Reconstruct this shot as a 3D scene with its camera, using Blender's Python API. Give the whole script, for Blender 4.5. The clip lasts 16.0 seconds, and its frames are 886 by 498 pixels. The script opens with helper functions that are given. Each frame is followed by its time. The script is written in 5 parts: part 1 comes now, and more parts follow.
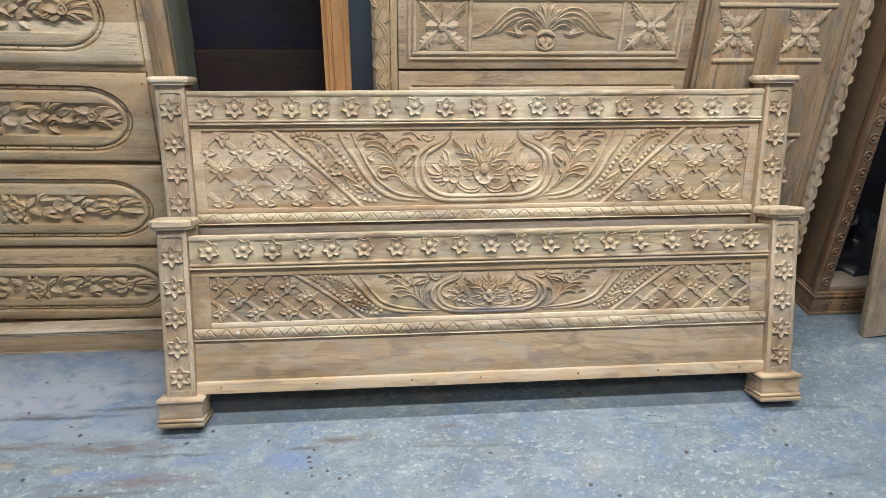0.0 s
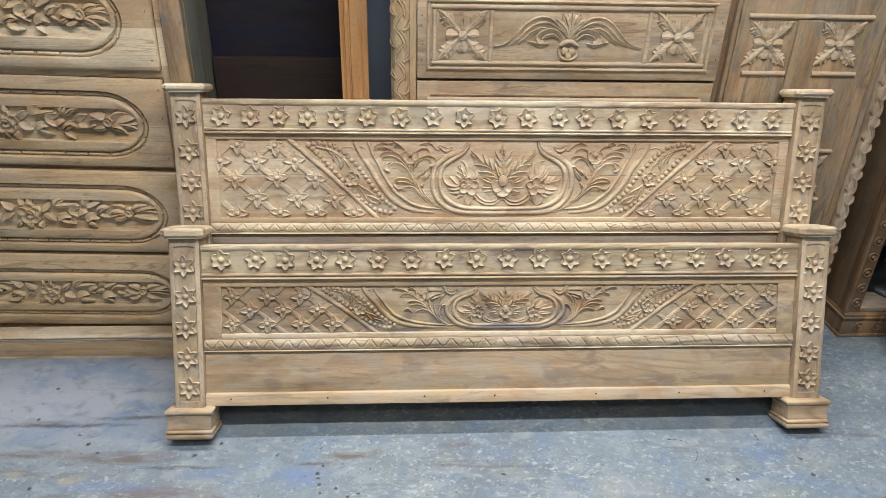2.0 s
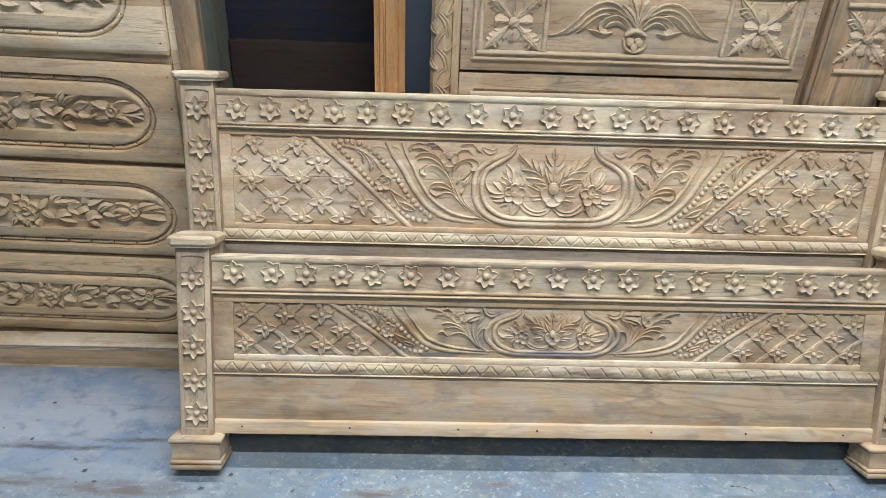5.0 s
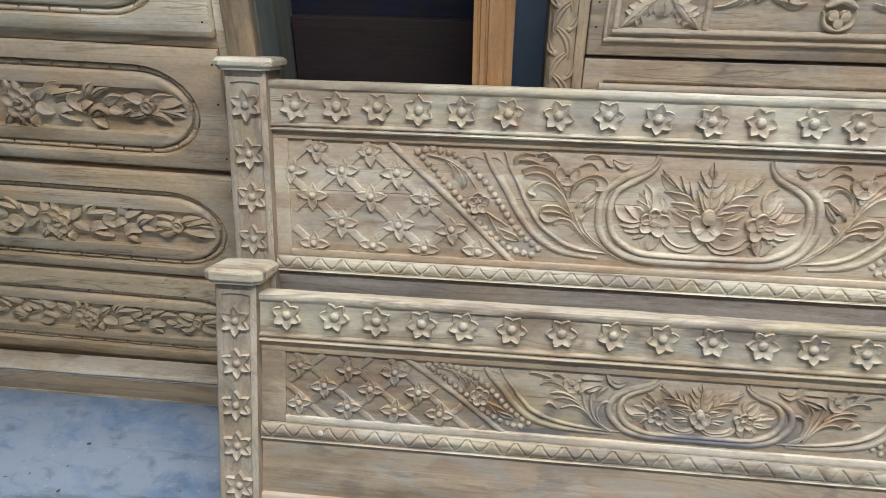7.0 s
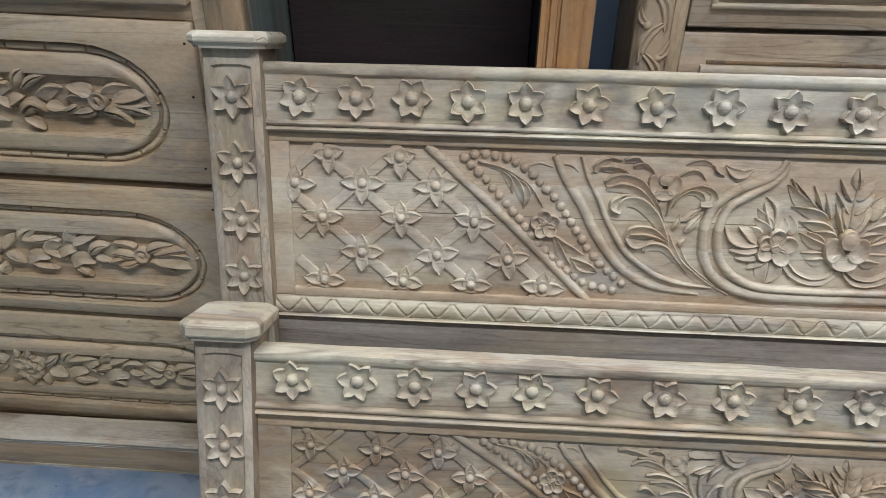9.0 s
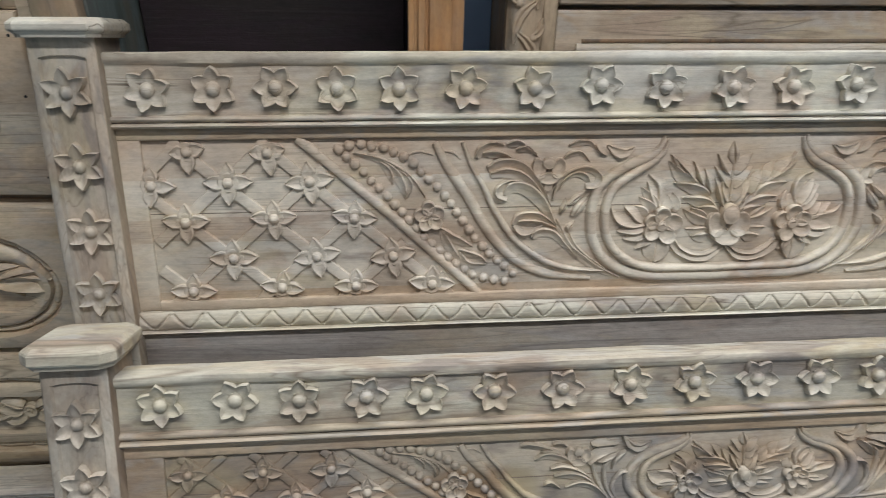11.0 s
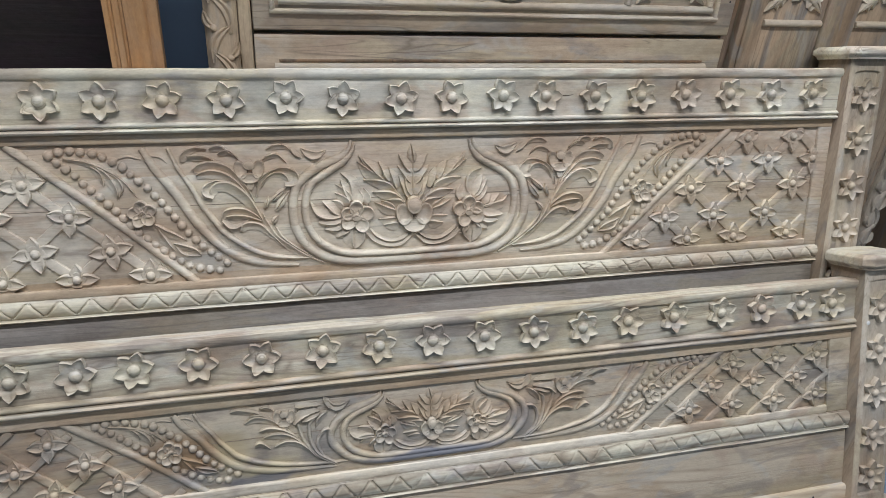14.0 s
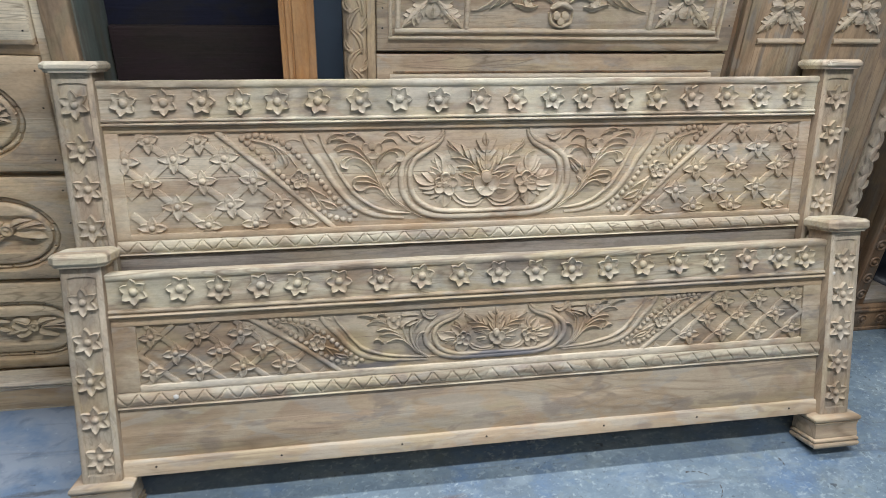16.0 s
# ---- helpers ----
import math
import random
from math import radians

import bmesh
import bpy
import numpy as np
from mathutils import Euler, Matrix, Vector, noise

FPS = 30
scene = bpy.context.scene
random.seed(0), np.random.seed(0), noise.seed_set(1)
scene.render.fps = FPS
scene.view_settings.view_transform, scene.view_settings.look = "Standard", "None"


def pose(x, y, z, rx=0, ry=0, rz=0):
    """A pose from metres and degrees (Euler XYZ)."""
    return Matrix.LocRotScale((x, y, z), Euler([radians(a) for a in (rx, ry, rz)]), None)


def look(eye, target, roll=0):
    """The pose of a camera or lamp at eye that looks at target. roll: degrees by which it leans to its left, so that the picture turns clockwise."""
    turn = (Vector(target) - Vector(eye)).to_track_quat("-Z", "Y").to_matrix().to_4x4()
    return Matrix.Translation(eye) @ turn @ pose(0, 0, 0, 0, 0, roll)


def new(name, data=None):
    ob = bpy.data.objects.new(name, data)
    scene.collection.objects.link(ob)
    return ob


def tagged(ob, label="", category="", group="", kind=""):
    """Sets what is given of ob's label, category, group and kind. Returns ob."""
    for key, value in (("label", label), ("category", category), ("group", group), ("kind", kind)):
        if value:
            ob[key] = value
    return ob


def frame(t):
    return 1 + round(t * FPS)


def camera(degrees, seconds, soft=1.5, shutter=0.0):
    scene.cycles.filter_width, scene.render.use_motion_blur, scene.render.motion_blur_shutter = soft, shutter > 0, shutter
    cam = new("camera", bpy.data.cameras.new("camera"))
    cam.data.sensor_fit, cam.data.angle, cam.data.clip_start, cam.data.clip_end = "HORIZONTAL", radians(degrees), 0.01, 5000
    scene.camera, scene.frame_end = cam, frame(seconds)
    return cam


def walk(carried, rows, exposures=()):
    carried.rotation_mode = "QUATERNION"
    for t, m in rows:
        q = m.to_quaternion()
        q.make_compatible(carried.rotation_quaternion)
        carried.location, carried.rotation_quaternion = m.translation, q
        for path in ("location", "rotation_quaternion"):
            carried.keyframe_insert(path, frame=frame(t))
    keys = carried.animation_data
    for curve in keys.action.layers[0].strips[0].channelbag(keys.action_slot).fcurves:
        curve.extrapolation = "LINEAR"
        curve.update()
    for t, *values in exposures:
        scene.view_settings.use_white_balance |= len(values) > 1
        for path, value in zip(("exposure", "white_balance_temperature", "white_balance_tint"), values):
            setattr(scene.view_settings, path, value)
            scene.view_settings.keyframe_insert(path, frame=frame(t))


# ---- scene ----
# seconds, eye in metres, then yaw, pitch and roll in degrees
cam = camera(66.58, 16.0, soft=0.75, shutter=0.25)
ROWS = [
    (0.0, -0.3013, 0.478, 1.415, -5.418, -28.19, 1.195),
    (0.5, -0.2966, 0.4861, 1.4163, -5.202, -27.874, 1.654),
    (1.0, -0.2853, 0.4852, 1.419, -4.848, -27.278, 1.257),
    (1.5, -0.2783, 0.4964, 1.4205, -4.348, -27.434, 1.176),
    (2.0, -0.2858, 0.5308, 1.4162, -3.491, -27.833, 1.42),
    (2.5, -0.3048, 0.5958, 1.4098, -2.412, -28.199, 1.816),
    (3.0, -0.3106, 0.6528, 1.3956, -1.984, -29.476, 2.145),
    (3.2, -0.3128, 0.6683, 1.393, -2.062, -29.572, 2.113),
    (5.3, -0.3519, 0.8136, 1.3863, -1.912, -29.605, 2.37),
    (5.5, -0.3658, 0.8429, 1.3775, -1.199, -29.665, 2.216),
    (6.0, -0.3772, 0.9424, 1.3587, 1.584, -30.607, 1.744),
    (6.5, -0.3806, 1.0723, 1.3412, 3.196, -31.574, 0.943),
    (7.0, -0.3907, 1.1982, 1.3012, 5.996, -31.905, 0.044),
    (7.5, -0.4089, 1.2652, 1.2823, 7.242, -32.05, -1.016),
    (8.0, -0.4549, 1.3356, 1.2546, 7.019, -31.756, -1.651),
    (8.2, -0.4783, 1.3764, 1.2374, 5.828, -31.975, -0.986),
    (10.3, -0.5757, 1.5564, 1.1268, 0.577, -31.796, 0.837),
    (10.5, -0.5582, 1.5561, 1.1285, -0.933, -32.085, 1.051),
    (11.0, -0.5049, 1.544, 1.1332, -5.507, -31.516, 1.398),
    (11.5, -0.4376, 1.5264, 1.1426, -9.755, -31.153, 1.813),
    (12.0, -0.3929, 1.5032, 1.1441, -11.189, -30.867, 1.598),
    (12.5, -0.3415, 1.4677, 1.1445, -13.043, -30.171, 1.97),
    (13.0, -0.3017, 1.434, 1.1488, -13.811, -29.902, 2.596),
    (13.5, -0.266, 1.3912, 1.1582, -14.711, -29.188, 3.455),
    (14.0, -0.2341, 1.3344, 1.1731, -15.577, -28.918, 3.958),
    (14.5, -0.2362, 1.2658, 1.2097, -14.516, -30.078, 3.747),
    (15.0, -0.2692, 1.1858, 1.2444, -13.352, -29.51, 3.637),
    (15.5, -0.3268, 1.0596, 1.2907, -12.309, -29.285, 3.206),
    (16.0, -0.3723, 0.9116, 1.3236, -10.52, -29.812, 2.586),
]
# seconds, stops, kelvin, tint: the clip's camera turns cooler and darker as it comes close
LOOKS = [
    (0.0, -0.06, 6940, 14), (1.0, -0.08, 7150, 15), (2.0, -0.09, 7150, 15), (3.2, -0.10, 6680, 14), (5.5, -0.07, 6500, 12), (6.5, -0.20, 6230, 11), (7.5, -0.37, 5960, 11),
    (8.2, -0.43, 5900, 11), (10.5, -0.57, 5860, 11), (11.5, -0.55, 5800, 11), (13.0, -0.45, 5680, 11), (14.5, -0.42, 5680, 11), (15.5, -0.34, 5930, 11), (16.0, -0.28, 6130, 11),
]
walk(cam, [(t, pose(x, y, z, 0, 0, yaw) @ pose(0, 0, 0, 90 + pitch) @ pose(0, 0, 0, 0, 0, roll)) for t, x, y, z, yaw, pitch, roll in ROWS], LOOKS)

# ---- world and light ----
world = bpy.data.worlds.new("workshop_world")
scene.world = world
world.use_nodes = True
world.node_tree.nodes["Background"].inputs[0].default_value = (0.62, 0.72, 0.9, 1)
world.node_tree.nodes["Background"].inputs[1].default_value = 0.3


def area_lamp(name, at, to, sx, sy, watts, colour, turn=None):
    data = bpy.data.lights.new(name, "AREA")
    data.shape, data.size, data.size_y, data.energy, data.color = "RECTANGLE", sx, sy, watts, colour
    ob = new(name, data)
    ob.matrix_world = look(at, to) if turn is None else pose(*at, 0, 0, turn)
    return ob


# three rows of ceiling tubes along the boards, and an added cool fill lamp from the front
area_lamp("tube_light", (-0.2, 2.62, 3.05), (0, 0, 0), 3.2, 0.10, 104, (1.0, 0.98, 0.95), 0)
area_lamp("tube_light", (0.1, 1.05, 3.05), (0, 0, 0), 2.4, 0.10, 106, (1.0, 0.98, 0.95), 0)
area_lamp("tube_light", (0.3, -0.45, 3.05), (0, 0, 0), 2.4, 0.10, 30, (1.0, 0.98, 0.95), 0)
area_lamp("fill_light", (-0.5, -3.9, 1.7), (-0.5, 2.0, 1.0), 4.5, 2.6, 13, (0.86, 0.93, 1.0))


# ---- materials ----
def material(name):
    m = bpy.data.materials.new(name)
    m.use_nodes = True
    t = m.node_tree
    return m, t, t.nodes["Principled BSDF"]


def link(t, a, b):
    t.links.new(a, b)


def noise_node(t, vec, scale, detail=4.0, rough=0.55, distort=0.0):
    n = t.nodes.new("ShaderNodeTexNoise")
    n.inputs["Scale"].default_value, n.inputs["Detail"].default_value = scale, detail
    n.inputs["Roughness"].default_value, n.inputs["Distortion"].default_value = rough, distort
    link(t, vec, n.inputs["Vector"])
    return n.outputs["Fac"]


def ramp(t, fac, stops):
    n = t.nodes.new("ShaderNodeValToRGB")
    e = n.color_ramp.elements
    while len(e) < len(stops):
        e.new(0.5)
    for el, (p, c) in zip(e, stops):
        el.position, el.color = p, (*c, 1) if len(c) == 3 else (c[0],) * 3 + (1,)
    link(t, fac, n.inputs[0])
    return n.outputs[0]


def mix(t, fac, a, b, mode="MIX"):
    n = t.nodes.new("ShaderNodeMix")
    n.data_type, n.blend_type = "RGBA", mode
    for value, socket in ((fac, n.inputs[0]), (a, n.inputs[6]), (b, n.inputs[7])):
        if isinstance(value, (int, float)):
            socket.default_value = value
        elif isinstance(value, tuple):
            socket.default_value = (*value, 1)
        else:
            link(t, value, socket)
    return n.outputs[2]


def coords(t, scale=(1, 1, 1), shift=0.0):
    """Places in the room, so that the grain runs on from a board into what is carved from it."""
    c = t.nodes.new("ShaderNodeNewGeometry")
    mp = t.nodes.new("ShaderNodeMapping")
    mp.inputs["Scale"].default_value = scale
    mp.inputs["Location"].default_value = (shift * 1.7, shift * 2.3, shift * 3.1)
    link(t, c.outputs["Position"], mp.inputs["Vector"])
    return mp.outputs[0]


def bump(t, p, height, strength, distance=0.002):
    b = t.nodes.new("ShaderNodeBump")
    b.inputs["Strength"].default_value, b.inputs["Distance"].default_value = strength, distance
    link(t, height, b.inputs["Height"])
    link(t, b.outputs[0], p.inputs["Normal"])


def wood(name, light, mid, dark, pale, axis, pale_amount=0.6, rough=0.62, shift=0.0, stain=False, cracks=0.35, fine=0.4, pores=0.32, figure=0.0, sanded=0.0, patchy=0.55, sheen=0.4, glued=()):
    """Raw timber with its grain along one axis: bands, fine lines, cracks, and patches sanded pale, grey or warm."""
    m, t, p = material(name)

    def along(a, c):
        return {"X": (a, c, c), "Z": (c, c, a), "Y": (c, a, c)}[axis]

    def patch(col, a, c, n, lo, hi, much, tint, detail=3.5):
        f = noise_node(t, coords(t, along(a, c), shift + n), 1.0, detail, 0.6, 0.7)
        return mix(t, ramp(t, f, [(lo, (0.0,)), (hi, (much,))]), col, tint)

    grain = noise_node(t, coords(t, along(0.8, 9), shift), 1.0, 6, 0.62, 1.3)
    col = ramp(t, grain, [(0.30, dark), (0.45, mid), (0.60, tuple(1.12 * c for c in light))])
    col = patch(col, 3.2, 7.5, 3, 0.47, 0.55, pale_amount, pale)
    g = (mid[0] + mid[1] + mid[2]) / 3
    col = patch(col, 4.5, 11, 7, 0.53, 0.59, 0.62 * patchy, (g * 1.34, g * 0.98, g * 0.70))
    col = patch(col, 3.6, 10, 15, 0.52, 0.58, 0.70 * patchy, (g * 1.48, g * 1.24, g * 0.80))
    col = patch(col, 6.0, 15, 5, 0.53, 0.60, 0.65 * patchy, (g * 1.46, g * 1.36, g * 1.16))
    col = patch(col, 5.5, 16, 21, 0.56, 0.63, 0.75 * patchy, (g * 0.86, g * 0.72, g * 0.60))
    col = patch(col, 9.0, 30, 25, 0.58, 0.66, 0.55 * patchy, (g * 1.06, g * 1.00, g * 0.90))
    if sanded:
        col = patch(col, 4.0, 7.0, 51, 0.49, 0.57, sanded, (pale[0] * 1.12, pale[1] * 1.10, pale[2] * 1.04))
        col = patch(col, 3.4, 7.5, 57, 0.53, 0.61, sanded, (g * 1.12, g * 0.84, g * 0.58))
    for z0, z1, much, tint in glued:
        # one board of a glued-up panel, browner or paler than its neighbours, and uneven along its length
        place = t.nodes.new("ShaderNodeSeparateXYZ")
        link(t, coords(t), place.inputs[0])
        near = t.nodes.new("ShaderNodeMath")
        near.operation = "COMPARE"
        near.inputs[1].default_value, near.inputs[2].default_value = (z0 + z1) / 2, (z1 - z0) / 2
        link(t, place.outputs[2], near.inputs[0])
        uneven = ramp(t, noise_node(t, coords(t, along(2.4, 7), shift + 71 + z0), 1.0, 4, 0.6, 0.5), [(0.38, (0.15 * much,)), (0.58, (much,))])
        col = mix(t, mix(t, 1.0, uneven, near.outputs[0], "MULTIPLY"), col, tint)
    lines = noise_node(t, coords(t, along(1.6, 42), shift + 1), 1.0, 5, 0.65, 0.8)
    col = mix(t, fine * 0.75, col, ramp(t, lines, [(0.36, (0.42,)), (0.50, (1.0,))]), "MULTIPLY")
    thin = noise_node(t, coords(t, along(0.9, 26), shift + 61), 1.0, 2, 0.5, 1.6)
    some_thin = ramp(t, noise_node(t, coords(t, along(2.5, 8), shift + 63), 1.0, 2, 0.5), [(0.47, (0.0,)), (0.56, (0.25 + 0.4 * cracks,))])
    col = mix(t, mix(t, 1.0, ramp(t, thin, [(0.484, (0.0,)), (0.5, (1.0,)), (0.516, (0.0,))]), some_thin, "MULTIPLY"), col, tuple(0.62 * c for c in dark))
    speck = noise_node(t, coords(t, along(70, 160), shift + 17), 1.0, 4, 0.7)
    col = mix(t, pores, col, ramp(t, speck, [(0.34, (0.52,)), (0.58, (1.0,))]), "MULTIPLY")
    if figure:
        rings = noise_node(t, coords(t, along(1.1, 7), shift + 33), 1.0, 2, 0.4, 0.8)
        wave = t.nodes.new("ShaderNodeMath")
        wave.operation = "PINGPONG"
        wave.inputs[1].default_value = 0.035
        link(t, rings, wave.inputs[0])
        streak = mix(t, 1.0, ramp(t, wave.outputs[0], [(0.0, (figure,)), (0.014, (0.0,))]), ramp(t, noise_node(t, coords(t, along(3, 7), shift + 35), 1.0, 3, 0.6), [(0.42, (0.0,)), (0.6, (1.0,))]), "MULTIPLY")
        col = mix(t, streak, col, tuple(0.75 * c for c in dark))
    crack = noise_node(t, coords(t, along(1.3, 18), shift + 11), 1.0, 3, 0.5, 0.9)
    some = noise_node(t, coords(t, along(2, 4), shift + 13), 1.0, 2, 0.5, 0.0)
    line = mix(t, 1.0, ramp(t, crack, [(0.490, (0.0,)), (0.5, (1.0,)), (0.510, (0.0,))]), ramp(t, some, [(0.44, (0.0,)), (0.56, (cracks,))]), "MULTIPLY")
    col = mix(t, line, col, tuple(0.5 * c for c in dark))
    if stain:
        # tan and ochre blotches, and ink smeared along the foot of the cartouche and the scroll beside it
        c = t.nodes.new("ShaderNodeTexCoord")
        sep = t.nodes.new("ShaderNodeSeparateXYZ")
        wob = t.nodes.new("ShaderNodeVectorMath")
        wob.operation = "MULTIPLY_ADD"
        nz = t.nodes.new("ShaderNodeTexNoise")
        nz.inputs["Scale"].default_value = 14.0
        link(t, c.outputs["Object"], nz.inputs["Vector"])
        link(t, nz.outputs["Color"], wob.inputs[0])
        wob.inputs[1].default_value = (0.06, 0.0, 0.03)
        link(t, c.outputs["Object"], wob.inputs[2])
        link(t, wob.outputs[0], sep.inputs[0])

        def calc(op, a, b):
            n = t.nodes.new("ShaderNodeMath")
            n.operation = op
            for value, socket in ((a, n.inputs[0]), (b, n.inputs[1])):
                if isinstance(value, (int, float)):
                    socket.default_value = value
                else:
                    link(t, value, socket)
            return n.outputs[0]

        ink, tan, ochre = (0.125, 0.13, 0.155), (0.215, 0.135, 0.065), (0.43, 0.36, 0.215)
        for cu, cv, hu, hv, much, tint in ((-0.36, 0.405, 0.085, 0.042, 0.75, tan), (-0.30, 0.400, 0.035, 0.045, 0.6, ochre), (-0.24, 0.362, 0.05, 0.018, 0.6, ochre), (0.27, 0.42, 0.07, 0.03, 0.4, tan), (0.0, 0.43, 0.12, 0.03, 0.4, tan),
                                           (0.03, 0.353, 0.16, 0.011, 0.85, ink), (-0.25, 0.345, 0.09, 0.012, 0.7, ink), (-0.35, 0.366, 0.05, 0.020, 0.35, ink), (0.20, 0.385, 0.035, 0.050, 0.5, ink), (-0.16, 0.375, 0.030, 0.045, 0.4, ink)):
            du = calc("DIVIDE", calc("SUBTRACT", sep.outputs[0], cu), hu)
            dv = calc("DIVIDE", calc("SUBTRACT", sep.outputs[2], cv), hv)
            rr = calc("ADD", calc("MULTIPLY", du, du), calc("MULTIPLY", dv, dv))
            col = mix(t, ramp(t, rr, [(0.25, (much,)), (1.0, (0.0,))]), col, tint)
    link(t, col, p.inputs["Base Color"])
    p.inputs["Roughness"].default_value = rough
    p.inputs["Specular IOR Level"].default_value = sheen
    height = mix(t, 0.5, ramp(t, lines, [(0.3, (0.0,)), (0.7, (1.0,))]), noise_node(t, coords(t, along(60, 130), shift), 1.0, 4, 0.65))
    bump(t, p, height, 0.75, 0.0016)
    return m


LIGHT, MID, DARK, PALE = (0.566, 0.457, 0.332), (0.466, 0.367, 0.258), (0.247, 0.179, 0.117), (0.634, 0.572, 0.464)
wood_rail = wood("raw_wood_lengthways", (0.520, 0.462, 0.362), (0.450, 0.380, 0.278), (0.257, 0.198, 0.133), (0.628, 0.594, 0.474), "X", 0.75, cracks=0.9, fine=0.35, sanded=0.55, patchy=0.8)
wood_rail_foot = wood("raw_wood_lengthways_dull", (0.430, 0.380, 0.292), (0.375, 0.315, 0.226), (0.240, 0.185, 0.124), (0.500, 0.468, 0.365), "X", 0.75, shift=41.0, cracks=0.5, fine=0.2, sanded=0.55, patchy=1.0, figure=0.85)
wood_board = wood("warm_lower_board", (0.445, 0.345, 0.235), (0.390, 0.298, 0.198), (0.29, 0.208, 0.131), (0.495, 0.415, 0.305), "X", 0.7, 0.6, 19.0, cracks=0.3, fine=0.08, pores=0.15, figure=0.6, patchy=0.8)
wood_post = wood("raw_wood_upright", (0.455, 0.365, 0.265), (0.37, 0.289, 0.202), (0.21, 0.15, 0.10), (0.52, 0.465, 0.375), "Z", 0.45, sanded=0.4, patchy=0.8)
wood_carved = wood("raw_wood_carving", LIGHT, MID, (0.279, 0.209, 0.150), PALE, "X", 0.85, fine=0.22, sanded=0.65, patchy=0.8, glued=((0.726, 0.80, 0.65, (0.455, 0.325, 0.210)), (0.640, 0.672, 0.5, (0.43, 0.315, 0.215)), (0.52, 0.566, 0.7, (0.475, 0.335, 0.205))))
wood_carved_foot = wood("raw_wood_carving_stained", (0.440, 0.338, 0.230), (0.355, 0.264, 0.170), (0.226, 0.156, 0.096), (0.470, 0.405, 0.308), "X", 0.7, stain=True, fine=0.22, sanded=0.6, patchy=1.0)
# darker, browner copy of the post wood, with the sides' shade in its colour
wood_side_shade = wood("shaded_brown_wood", (0.320, 0.241, 0.160), (0.248, 0.180, 0.115), (0.152, 0.104, 0.064), (0.352, 0.280, 0.195), "Z", 0.4, 0.65, 27.0, cracks=0.3)
# warmer brown for the strip below the bead moulding
wood_strip_x = wood("brown_wood_lengthways", (0.53, 0.395, 0.250), (0.42, 0.300, 0.182), (0.24, 0.162, 0.094), (0.56, 0.445, 0.300), "X", 0.4, 0.65, 29.0, cracks=0.3)
wood_bead = wood("brown_moulding_wood", (0.430, 0.335, 0.225), (0.355, 0.262, 0.168), (0.215, 0.150, 0.092), (0.475, 0.405, 0.300), "X", 0.55, 0.6, 37.0, cracks=0.4, fine=0.3, patchy=0.8)
# greyer, darker boards low on the headboard and in the brown cabinet
wood_grey_brown = wood("grey_brown_board", (0.36, 0.315, 0.265), (0.29, 0.25, 0.21), (0.17, 0.14, 0.115), (0.39, 0.36, 0.32), "X", 0.4, 0.7, 14.0)
# the palest band also paints glossy glare on the top drawer's lower board
wood_dresser = wood("oiled_raw_wood_lengthways", (0.600, 0.460, 0.292), (0.490, 0.360, 0.216), (0.195, 0.131, 0.072), (0.685, 0.575, 0.395), "X", 0.55, 0.45, 2.0, cracks=0.5, fine=0.18, patchy=0.55, glued=((1.07, 1.27, 0.7, (0.40, 0.295, 0.195)), (0.965, 1.07, 0.8, (0.80, 0.73, 0.58)), (0.79, 0.95, 0.55, (0.43, 0.325, 0.225)), (0.30, 0.40, 0.5, (0.62, 0.49, 0.32)), (0.12, 0.30, 0.5, (0.47, 0.39, 0.26))))
wood_pale_edge = wood("pale_edge_wood", (0.62, 0.53, 0.39), (0.53, 0.435, 0.305), (0.33, 0.25, 0.165), (0.74, 0.69, 0.58), "X", 0.7, 0.45, 44.0, fine=0.2, patchy=0.5)
wood_plinth = wood("yellowish_plain_board", (0.50, 0.37, 0.225), (0.42, 0.30, 0.175), (0.29, 0.195, 0.11), (0.53, 0.41, 0.265), "X", 0.4, 0.5, 46.0, cracks=0.1, fine=0.12, pores=0.15, figure=0.4)
wood_ward_x = wood("aged_wood_lengthways", (0.470, 0.370, 0.258), (0.375, 0.285, 0.192), (0.215, 0.155, 0.100), (0.515, 0.440, 0.335), "X", 0.5, 0.6, 4.0, cracks=0.6, fine=0.3, patchy=0.8)
wood_ward_z = wood("aged_wood_upright", (0.350, 0.252, 0.158), (0.255, 0.178, 0.108), (0.140, 0.092, 0.054), (0.405, 0.318, 0.220), "Z", 0.4, 0.6, 5.0, patchy=0.9)
wood_ward_tan = wood("tan_upright_wood", (0.455, 0.345, 0.212), (0.375, 0.272, 0.158), (0.220, 0.148, 0.080), (0.490, 0.400, 0.275), "Z", 0.4, 0.6, 47.0, patchy=0.6)
wood_ward_pale = wood("sanded_aged_wood", (0.510, 0.418, 0.302), (0.425, 0.338, 0.236), (0.250, 0.186, 0.120), (0.560, 0.486, 0.374), "X", 0.5, 0.6, 24.0, fine=0.25)
wood_brown = wood("brown_stained_wood", (0.260, 0.165, 0.092), (0.182, 0.110, 0.060), (0.104, 0.059, 0.034), (0.286, 0.198, 0.126), "Z", 0.3, 0.5, 6.0)
wood_orange = wood("orange_pine", (0.46, 0.25, 0.10), (0.38, 0.19, 0.07), (0.22, 0.10, 0.035), (0.45, 0.27, 0.13), "Z", 0.3, 0.5, 7.0, patchy=0.15)
# near-black colour of the boards inside both cabinets
wood_black = wood("near_black_cabinet_inside", (0.009, 0.011, 0.026), (0.008, 0.009, 0.021), (0.006, 0.007, 0.016), (0.010, 0.011, 0.026), "X", 0.4, 0.75, 8.0, cracks=0.1, fine=0.1, sheen=0.28)
